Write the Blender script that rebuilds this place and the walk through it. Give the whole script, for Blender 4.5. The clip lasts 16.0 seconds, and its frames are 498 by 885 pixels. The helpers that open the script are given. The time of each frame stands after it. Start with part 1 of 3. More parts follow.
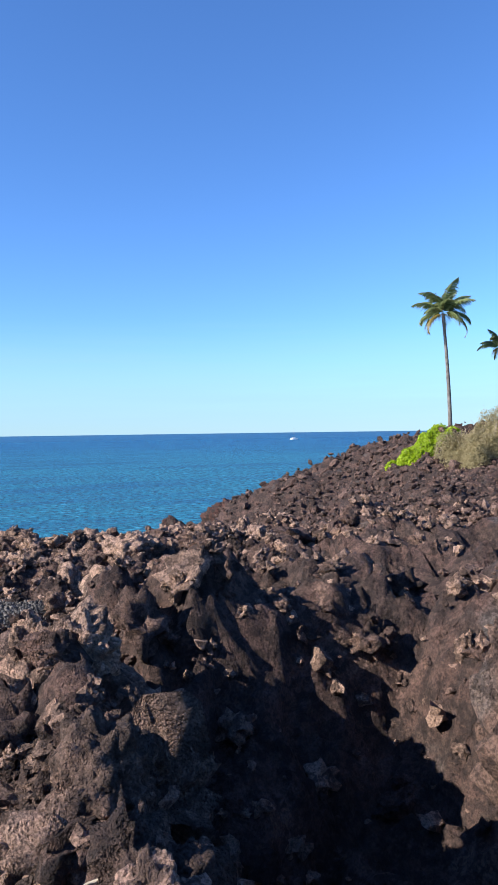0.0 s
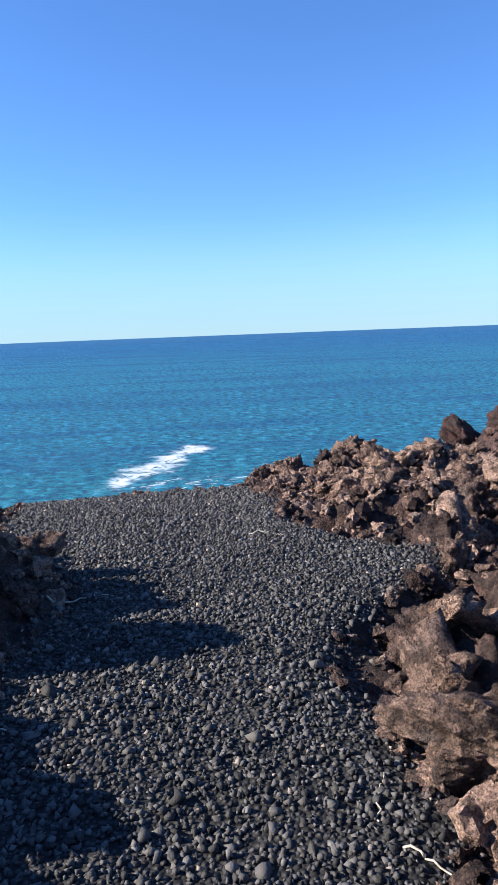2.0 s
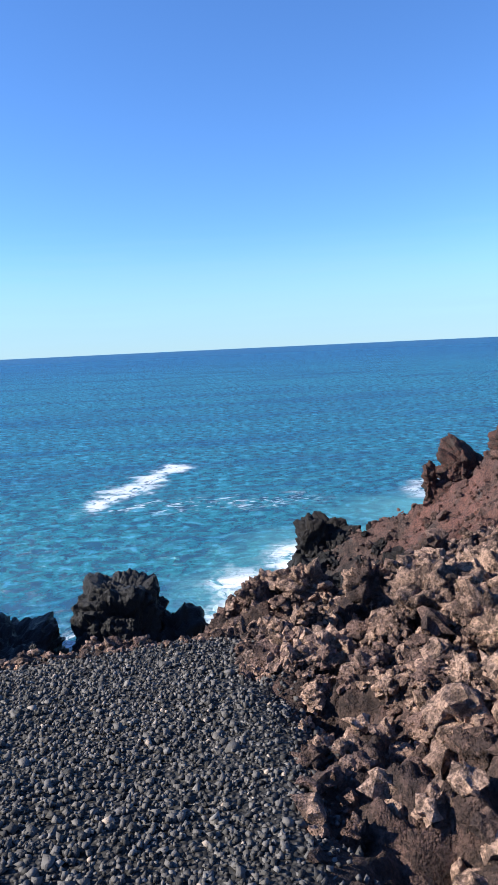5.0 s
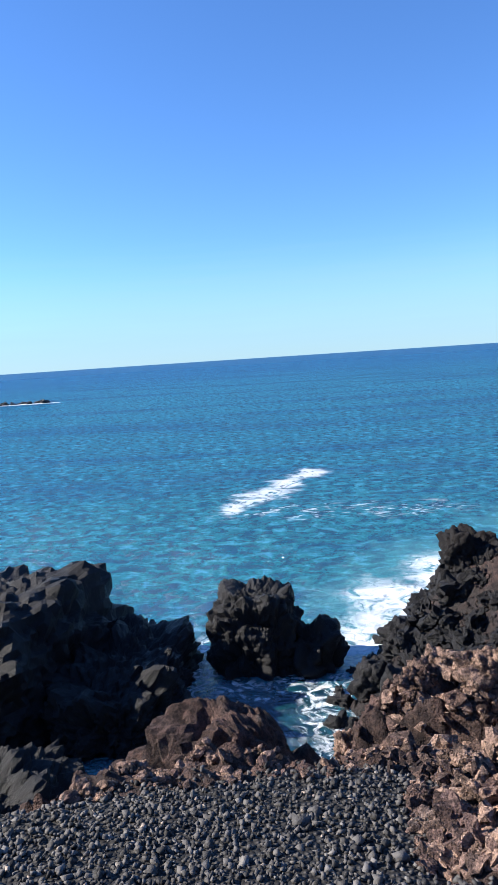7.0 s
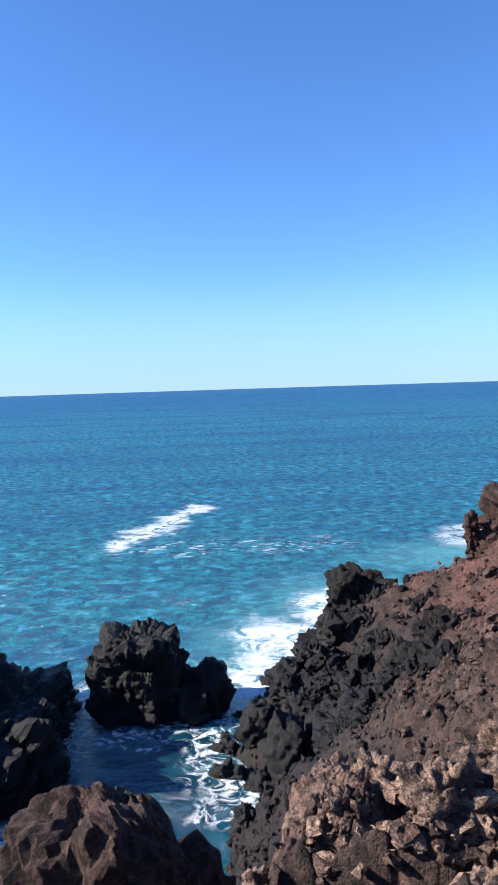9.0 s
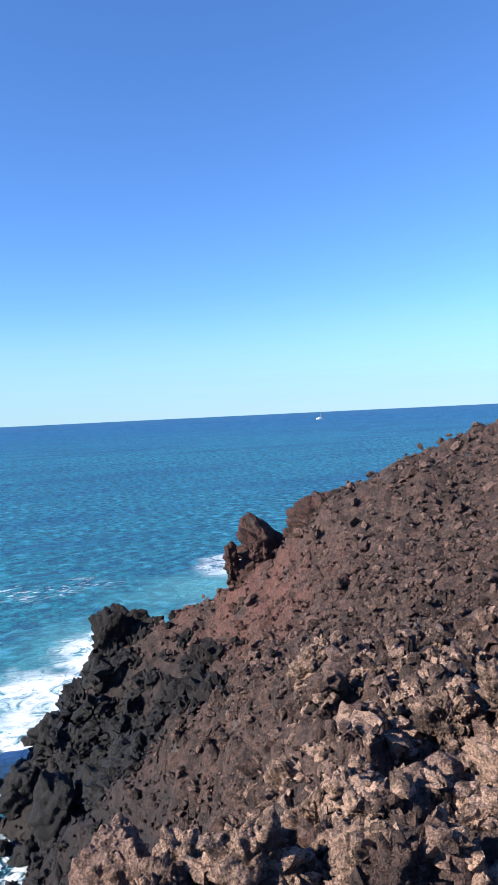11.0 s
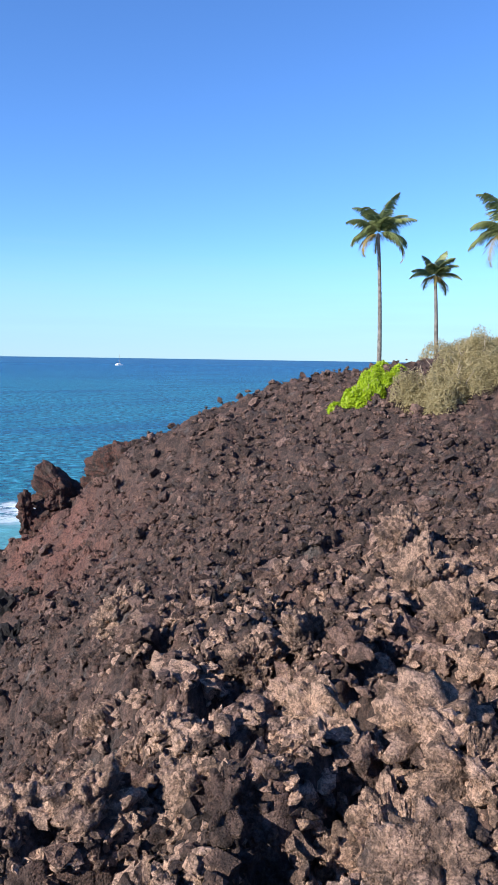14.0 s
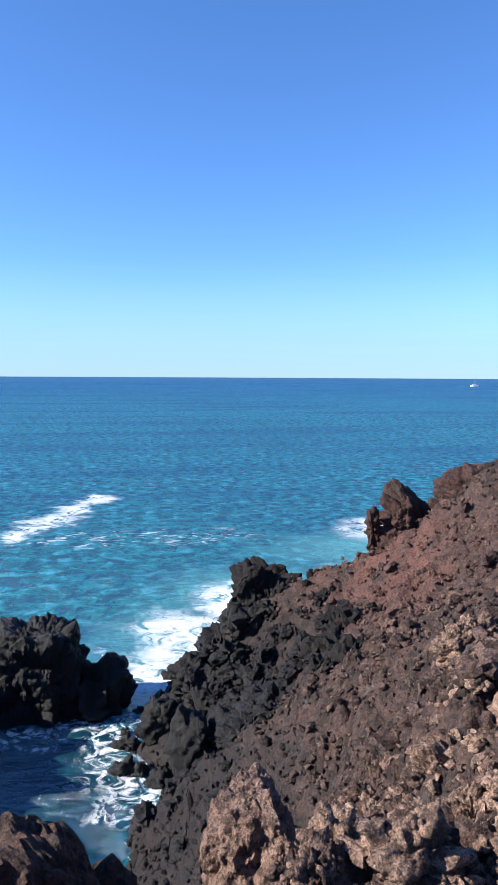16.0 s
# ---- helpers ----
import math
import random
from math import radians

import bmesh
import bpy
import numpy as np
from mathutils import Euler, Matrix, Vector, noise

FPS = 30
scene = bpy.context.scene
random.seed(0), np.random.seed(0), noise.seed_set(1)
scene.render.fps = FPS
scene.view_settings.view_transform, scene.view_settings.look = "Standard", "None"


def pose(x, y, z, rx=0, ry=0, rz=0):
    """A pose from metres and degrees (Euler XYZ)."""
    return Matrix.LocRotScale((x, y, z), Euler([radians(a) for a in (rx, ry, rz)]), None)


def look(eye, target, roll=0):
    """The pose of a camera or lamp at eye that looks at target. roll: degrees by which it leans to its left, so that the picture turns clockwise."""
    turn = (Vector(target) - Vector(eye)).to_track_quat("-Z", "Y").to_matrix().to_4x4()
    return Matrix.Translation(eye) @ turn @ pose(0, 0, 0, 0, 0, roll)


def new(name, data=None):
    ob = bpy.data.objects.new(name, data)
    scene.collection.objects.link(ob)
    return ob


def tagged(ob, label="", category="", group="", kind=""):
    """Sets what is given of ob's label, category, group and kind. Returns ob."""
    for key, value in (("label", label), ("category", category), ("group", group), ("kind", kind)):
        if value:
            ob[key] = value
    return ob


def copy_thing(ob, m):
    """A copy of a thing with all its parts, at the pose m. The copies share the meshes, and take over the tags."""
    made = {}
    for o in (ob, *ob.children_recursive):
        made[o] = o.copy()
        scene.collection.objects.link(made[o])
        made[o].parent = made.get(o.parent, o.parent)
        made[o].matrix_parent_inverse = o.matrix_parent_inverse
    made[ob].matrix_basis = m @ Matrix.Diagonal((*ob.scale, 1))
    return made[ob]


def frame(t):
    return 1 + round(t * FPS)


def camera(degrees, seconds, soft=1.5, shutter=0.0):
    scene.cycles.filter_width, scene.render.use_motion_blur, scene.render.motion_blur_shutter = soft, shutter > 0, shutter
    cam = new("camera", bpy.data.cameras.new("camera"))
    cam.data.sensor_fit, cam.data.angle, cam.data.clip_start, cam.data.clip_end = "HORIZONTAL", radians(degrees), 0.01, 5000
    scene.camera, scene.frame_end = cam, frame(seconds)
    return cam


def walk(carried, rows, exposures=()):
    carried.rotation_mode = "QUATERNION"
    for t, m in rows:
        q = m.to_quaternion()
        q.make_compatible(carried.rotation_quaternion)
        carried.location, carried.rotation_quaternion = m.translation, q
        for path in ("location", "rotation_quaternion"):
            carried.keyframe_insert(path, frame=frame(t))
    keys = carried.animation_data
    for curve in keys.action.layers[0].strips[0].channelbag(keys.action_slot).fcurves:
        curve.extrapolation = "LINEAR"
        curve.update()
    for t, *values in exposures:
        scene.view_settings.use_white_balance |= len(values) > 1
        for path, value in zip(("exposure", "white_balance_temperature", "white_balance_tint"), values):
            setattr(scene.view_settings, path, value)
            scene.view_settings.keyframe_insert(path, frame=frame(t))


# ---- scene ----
cam = camera(38.6, 16.0)
PATH = [
    (0, (0.429, -1.612, 1.516), (1.262, 0.207, 1.482), -0.8),
    (0.5, (0.271, -1.134, 1.509), (0.454, 0.853, 1.384), -2.3),
    (1, (0.113, -0.656, 1.472), (-0.052, 1.322, 1.227), -0.4),
    (1.5, (-0.009, -0.195, 1.46), (-0.034, 1.783, 1.17), -0.4),
    (2, (-0.043, 0.317, 1.475), (0.074, 2.29, 1.167), -2.2),
    (2.5, (-0.124, 0.844, 1.508), (0.036, 2.813, 1.2), -2.3),
    (3, (-0.148, 1.322, 1.621), (0.077, 3.282, 1.291), -1.8),
    (3.2, (-0.127, 1.511, 1.625), (0.109, 3.467, 1.281), -2.0),
    (5.3, (0.194, 3.95, 1.517), (0.321, 5.929, 1.258), -3.0),
    (5.5, (0.19, 4.059, 1.502), (0.278, 6.041, 1.247), -3.1),
    (6, (0.162, 4.391, 1.54), (0.169, 6.373, 1.274), -3.3),
    (6.5, (0.142, 4.69, 1.535), (0.047, 6.67, 1.271), -3.5),
    (7, (0.142, 4.954, 1.559), (-0.069, 6.928, 1.318), -3.7),
    (7.5, (0.104, 5.251, 1.561), (-0.1, 7.227, 1.331), -3.6),
    (8, (0.07, 5.501, 1.544), (-0.118, 7.482, 1.337), -3.3),
    (8.5, (0.056, 5.682, 1.538), (-0.108, 7.667, 1.353), -2.8),
    (9, (0.038, 5.844, 1.514), (0.146, 7.835, 1.356), -1.8),
    (9.5, (0.007, 5.946, 1.527), (0.315, 7.92, 1.423), -1.9),
    (10, (0.026, 6.032, 1.536), (0.456, 7.984, 1.46), -2.0),
    (10.2, (0.027, 6.045, 1.547), (0.522, 7.981, 1.475), -2.2),
    (12.3, (-0.32, 5.893, 1.734), (0.763, 7.569, 1.589), -1.7),
    (12.5, (-0.337, 5.894, 1.742), (0.769, 7.553, 1.586), -1.3),
    (13, (-0.335, 5.885, 1.72), (0.823, 7.505, 1.535), -0.4),
    (13.5, (-0.362, 5.882, 1.758), (0.841, 7.464, 1.541), 0.3),
    (14, (-0.352, 5.916, 1.771), (0.892, 7.463, 1.533), 0.9),
    (14.5, (-0.327, 5.892, 1.761), (0.934, 7.425, 1.508), 1.2),
    (15, (-0.332, 5.887, 1.697), (0.937, 7.412, 1.448), 1.2),
    (15.5, (-0.327, 5.917, 1.723), (0.778, 7.567, 1.492), 0.7),
    (15.6, (-0.316, 5.941, 1.719), (0.683, 7.66, 1.498), 0.4),
    (15.7, (-0.29, 5.982, 1.713), (0.608, 7.756, 1.501), 0.4),
    (16, (-0.184, 6.143, 1.677), (0.192, 8.098, 1.488), 0.3),
]

walk(cam, [(t, look(eye, aim, roll)) for t, eye, aim, roll in PATH])

# ---- light ----
SUN_RIGHT, SUN_UP = -90.0, 29.0
world = bpy.data.worlds.new("world")
scene.world = world
world.use_nodes = True
wt = world.node_tree
sky = wt.nodes.new("ShaderNodeTexSky")
sky.sky_type = "NISHITA"
sky.sun_disc = False
sky.sun_elevation, sky.sun_rotation = radians(SUN_UP), radians(SUN_RIGHT)
sky.altitude, sky.air_density, sky.dust_density, sky.ozone_density = 0.0, 1.0, 0.0, 4.0
wt.nodes["Background"].inputs["Strength"].default_value = 0.0825
tint = wt.nodes.new("ShaderNodeMix")
tint.data_type, tint.blend_type = "RGBA", "MULTIPLY"
tint.inputs["Factor"].default_value = 1.0
tint.inputs["B"].default_value = (0.64, 0.93, 1.33, 1)
wt.links.new(sky.outputs[0], tint.inputs["A"])
# a thin bank of pale haze low over the sea
way = wt.nodes.new("ShaderNodeTexCoord")
axes = wt.nodes.new("ShaderNodeSeparateXYZ")
wt.links.new(way.outputs["Generated"], axes.inputs[0])
stretch = wt.nodes.new("ShaderNodeMapping")
stretch.inputs["Scale"].default_value = (3.0, 3.0, 55.0)
wt.links.new(way.outputs["Generated"], stretch.inputs["Vector"])
cloud = wt.nodes.new("ShaderNodeTexNoise")
cloud.inputs["Scale"].default_value, cloud.inputs["Detail"].default_value = 1.6, 5.0
wt.links.new(stretch.outputs[0], cloud.inputs["Vector"])
rise = wt.nodes.new("ShaderNodeMath")
rise.operation, rise.inputs[1].default_value = "MULTIPLY_ADD", 0.05
wt.links.new(cloud.outputs["Fac"], rise.inputs[0])
wt.links.new(axes.outputs[2], rise.inputs[2])
low = wt.nodes.new("ShaderNodeMapRange")
low.interpolation_type = "SMOOTHSTEP"
for k, v in (("From Min", 0.035), ("From Max", 0.19), ("To Min", 0.72), ("To Max", 0.0)):
    low.inputs[k].default_value = v
wt.links.new(rise.outputs[0], low.inputs["Value"])
bank = wt.nodes.new("ShaderNodeMix")
bank.data_type = "RGBA"
bank.inputs["B"].default_value = (2.6, 4.2, 5.4, 1)
wt.links.new(low.outputs[0], bank.inputs["Factor"])
wt.links.new(tint.outputs["Result"], bank.inputs["A"])
wt.links.new(bank.outputs["Result"], wt.nodes["Background"].inputs["Color"])

sun = new("sun", bpy.data.lights.new("sun", "SUN"))
sun.data.energy, sun.data.angle, sun.data.color = 5.0, radians(0.5), (1.0, 0.93, 0.82)
_a, _e = radians(SUN_RIGHT), radians(SUN_UP)
SUN_WAY = Vector((math.sin(_a) * math.cos(_e), math.cos(_a) * math.cos(_e), math.sin(_e)))
sun.matrix_world = look(SUN_WAY * 50, (0, 0, 0))
scene.view_settings.exposure = 1.1

SEA = -16.0


# ---- materials ----
class Nodes:
    """A short way to write node trees."""

    def __init__(self, name):
        self.mat = bpy.data.materials.new(name)
        self.mat.use_nodes = True
        self.t = self.mat.node_tree
        self.b = self.t.nodes["Principled BSDF"]

    def put(self, socket, v):
        if isinstance(v, bpy.types.NodeSocket):
            self.t.links.new(v, socket)
        elif v is not None:
            socket.default_value = v

    def geo(self, what="Position"):
        return self.t.nodes.new("ShaderNodeNewGeometry").outputs[what]

    def rand(self):
        return self.t.nodes.new("ShaderNodeObjectInfo").outputs["Random"]

    def noise(self, scale, detail=4.0, rough=0.6, vec=None, distort=0.0):
        n = self.t.nodes.new("ShaderNodeTexNoise")
        self.put(n.inputs["Vector"], vec or self.geo())
        for k, v in (("Scale", scale), ("Detail", detail), ("Roughness", rough), ("Distortion", distort)):
            n.inputs[k].default_value = v
        return n.outputs["Fac"]

    def noise_color(self, scale):
        n = self.t.nodes.new("ShaderNodeTexNoise")
        self.put(n.inputs["Vector"], self.geo())
        n.inputs["Scale"].default_value = scale
        return n.outputs["Color"]

    def voronoi(self, scale, feature="F1", vec=None):
        n = self.t.nodes.new("ShaderNodeTexVoronoi")
        n.feature = feature
        self.put(n.inputs["Vector"], vec or self.geo())
        n.inputs["Scale"].default_value = scale
        return n.outputs["Distance"]

    def math(self, op, a, b=None, c=None):
        n = self.t.nodes.new("ShaderNodeMath")
        n.operation = op
        for s, v in zip(n.inputs, (a, b, c)):
            self.put(s, v)
        return n.outputs[0]

    def vmath(self, op, a, b):
        n = self.t.nodes.new("ShaderNodeVectorMath")
        n.operation = op
        self.put(n.inputs[0], a)
        self.put(n.inputs[1], b)
        return n.outputs["Value" if op in ("LENGTH", "DISTANCE", "DOT_PRODUCT") else "Vector"]

    def step(self, v, lo, hi, a=0.0, b=1.0):
        n = self.t.nodes.new("ShaderNodeMapRange")
        n.interpolation_type = "SMOOTHSTEP"
        for k, x in zip(("Value", "From Min", "From Max", "To Min", "To Max"), (v, lo, hi, a, b)):
            self.put(n.inputs[k], x)
        return n.outputs[0]

    def mix(self, fac, a, b):
        n = self.t.nodes.new("ShaderNodeMix")
        n.data_type = "RGBA"
        self.put(n.inputs["Factor"], fac)
        self.put(n.inputs["A"], (*a, 1) if isinstance(a, tuple) else a)
        self.put(n.inputs["B"], (*b, 1) if isinstance(b, tuple) else b)
        return n.outputs["Result"]

    def bump(self, height, strength, distance, before=None):
        n = self.t.nodes.new("ShaderNodeBump")
        n.inputs["Strength"].default_value, n.inputs["Distance"].default_value = strength, distance
        self.put(n.inputs["Height"], height)
        if before:
            self.put(n.inputs["Normal"], before)
        return n.outputs[0]

    def xyz(self, v):
        n = self.t.nodes.new("ShaderNodeSeparateXYZ")
        self.put(n.inputs[0], v)
        return n.outputs

    def end(self, color, rough=0.9, normal=None, **more):
        self.put(self.b.inputs["Base Color"], (*color, 1) if isinstance(color, tuple) else color)
        self.put(self.b.inputs["Roughness"], rough)
        if normal:
            self.put(self.b.inputs["Normal"], normal)
        for k, v in more.items():
            self.put(self.b.inputs[k.replace("_", " ")], v)
        return self.mat


def lava_material(name, tan=0.5, grain=1.0, red=0.0, pieces="", black=0.0):
    """Rough aa lava: near black, with brown, ochre, grey and red weathering in patches, wet and black towards the sea."""
    m = Nodes(name)
    pos = m.geo()
    z = m.xyz(pos)[2]
    big, mid, fine = m.noise(0.35, 3), m.noise(2.3, 5, 0.65), m.noise(14 * grain, 5, 0.7)
    vari = m.rand() if pieces == "objects" else m.geo("Random Per Island") if pieces == "islands" else m.noise(1.1, 2)
    c = m.mix(m.step(fine, 0.35, 0.7), (0.018, 0.014, 0.014), (0.115, 0.076, 0.064))
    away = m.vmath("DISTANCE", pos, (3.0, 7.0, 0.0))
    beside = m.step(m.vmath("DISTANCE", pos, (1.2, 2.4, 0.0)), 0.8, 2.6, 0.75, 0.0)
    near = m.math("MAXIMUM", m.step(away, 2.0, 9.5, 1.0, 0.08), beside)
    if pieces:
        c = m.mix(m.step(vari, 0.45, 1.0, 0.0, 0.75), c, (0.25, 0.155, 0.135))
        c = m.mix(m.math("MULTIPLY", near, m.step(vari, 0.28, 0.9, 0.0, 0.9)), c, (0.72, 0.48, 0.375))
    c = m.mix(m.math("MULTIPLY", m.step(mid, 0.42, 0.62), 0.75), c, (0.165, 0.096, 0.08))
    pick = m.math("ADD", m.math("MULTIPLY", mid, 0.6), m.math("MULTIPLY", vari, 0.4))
    # bare ground gets little dust: its darker colour stands for shade between stones
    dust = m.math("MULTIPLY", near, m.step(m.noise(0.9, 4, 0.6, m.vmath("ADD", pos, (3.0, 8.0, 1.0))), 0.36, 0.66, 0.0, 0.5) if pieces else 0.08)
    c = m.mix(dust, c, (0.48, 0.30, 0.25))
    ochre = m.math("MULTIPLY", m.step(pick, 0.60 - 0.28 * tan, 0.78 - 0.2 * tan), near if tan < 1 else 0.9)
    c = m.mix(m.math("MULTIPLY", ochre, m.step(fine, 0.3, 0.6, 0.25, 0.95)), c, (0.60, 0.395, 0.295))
    grey = m.step(m.noise(1.7, 3, 0.6, m.vmath("ADD", pos, (7.0, 3.0, 9.0))), 0.6, 0.72)
    c = m.mix(m.math("MULTIPLY", grey, 0.45), c, (0.19, 0.18, 0.175))
    # cinder-red streaks on the slope below the pinnacle
    along = m.vmath("DISTANCE", m.vmath("MULTIPLY", pos, (1.0, 0.42, 0.8)), (12.0, 14.6, -5.6))
    streak = m.math("MULTIPLY", m.step(along, 0.8, 4.8, 1.0, 0.0), m.step(m.noise(0.5, 4), 0.36, 0.58))
    c = m.mix(m.math("MULTIPLY", streak, 0.6), c, (0.26, 0.11, 0.085))
    if red:
        c = m.mix(m.math("MULTIPLY", m.step(mid, 0.4, 0.6), red), c, (0.16, 0.06, 0.045))
    pits = m.math("MULTIPLY", m.step(m.noise(55 * grain, 4, 0.7), 0.56, 0.42), 0.5)
    c = m.mix(pits, c, (0.018, 0.014, 0.014))
    # dark blotches paint the shade of crevices between clinker into the colour
    gap_shade = m.math("MULTIPLY", m.step(m.noise(11, 4, 0.65, m.vmath("ADD", pos, (2.0, 5.0, 4.0))), 0.52, 0.42), 0.65)
    c = m.mix(gap_shade, c, (0.024, 0.018, 0.018))
    if black:
        c = m.mix(black, c, (0.013, 0.013, 0.014))
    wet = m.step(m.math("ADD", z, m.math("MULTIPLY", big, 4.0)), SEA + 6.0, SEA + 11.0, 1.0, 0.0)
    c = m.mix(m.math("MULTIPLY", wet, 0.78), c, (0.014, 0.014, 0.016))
    knobs = m.math("MULTIPLY", m.voronoi(17, "SMOOTH_F1", m.vmath("ADD", pos, m.vmath("MULTIPLY", m.noise_color(9.0), (0.12, 0.12, 0.12)))), -1.0)
    n = m.bump(knobs, 0.9, 0.05)
    n = m.bump(m.noise(30 * grain, 5, 0.72), 1.0, 0.06, n)
    n = m.bump(m.math("MULTIPLY", m.step(m.voronoi(55 * grain), 0.1, 0.4), m.noise(90, 2)), 0.7, 0.02, n)
    return m.end(c, m.step(wet, 0.0, 1.0, 0.93, 0.5), n, Specular_IOR_Level=0.25)


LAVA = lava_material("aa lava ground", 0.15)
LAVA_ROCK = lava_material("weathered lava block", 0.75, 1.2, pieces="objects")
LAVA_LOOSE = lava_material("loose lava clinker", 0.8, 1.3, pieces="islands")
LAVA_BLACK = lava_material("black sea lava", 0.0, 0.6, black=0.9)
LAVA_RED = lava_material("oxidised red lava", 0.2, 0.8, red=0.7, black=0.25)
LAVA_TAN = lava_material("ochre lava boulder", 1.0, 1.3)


def gravel_material():
    m = Nodes("black lava gravel")
    r = m.geo("Random Per Island")
    c = m.mix(m.step(r, 0.0, 1.0), (0.026, 0.025, 0.025), (0.125, 0.116, 0.112))
    # glints on some stones, painted as a paler grey
    c = m.mix(m.step(r, 0.93, 0.96), c, (0.17, 0.16, 0.155))
    c = m.mix(m.step(r, 0.985, 0.992), c, (0.36, 0.29, 0.24))
    c = m.mix(m.math("MULTIPLY", m.step(m.noise(60, 3), 0.5, 0.7), 0.5), c, (0.11, 0.105, 0.105))
    return m.end(c, 0.7, m.bump(m.noise(160, 3), 0.5, 0.006), Specular_IOR_Level=0.2)


GRAVEL = gravel_material()


def plain(name, lo, hi, scale=8.0, rough=0.8, bump=0.3, depth=0.01, **more):
    m = Nodes(name)
    c = m.mix(m.step(m.noise(scale, 5, 0.65), 0.35, 0.68), lo, hi)
    return m.end(c, rough, m.bump(m.noise(scale * 4, 4), bump, depth), **more)


def leaf_material(name, lo, hi):
    m = Nodes(name)
    c = m.mix(m.geo("Random Per Island"), lo, hi)
    c = m.mix(m.math("MULTIPLY", m.noise(1.2, 2), 0.6), c, lo)
    m.end(c, 0.5)
    m.put(m.b.inputs["Subsurface Weight"], 0.0)
    t = m.t.nodes.new("ShaderNodeBsdfTranslucent")
    m.put(t.inputs["Color"], c)
    s = m.t.nodes.new("ShaderNodeMixShader")
    s.inputs[0].default_value = 0.4
    m.t.links.new(m.b.outputs[0], s.inputs[1])
    m.t.links.new(t.outputs[0], s.inputs[2])
    m.t.links.new(s.outputs[0], m.t.nodes["Material Output"].inputs["Surface"])
    return m.mat


PALM_LEAF = leaf_material("palm frond", (0.11, 0.15, 0.06), (0.30, 0.33, 0.13))
PALM_OLD = leaf_material("yellowed palm frond", (0.2, 0.15, 0.04), (0.34, 0.25, 0.07))
NAUPAKA = leaf_material("bright green leaf", (0.22, 0.33, 0.006), (0.40, 0.52, 0.014))
SCRUB = leaf_material("dry scrub leaf", (0.24, 0.20, 0.10), (0.42, 0.355, 0.20))
TWIG = plain("dry grey twig", (0.2, 0.16, 0.12), (0.42, 0.36, 0.29), 30, 0.85)
PALM_BARK = plain("palm bark", (0.075, 0.068, 0.064), (0.18, 0.165, 0.155), 5, 0.9, 0.6, 0.02)
WHITE_HULL = plain("white boat paint", (0.7, 0.7, 0.7), (0.82, 0.82, 0.82), 1, 0.35, 0.05)


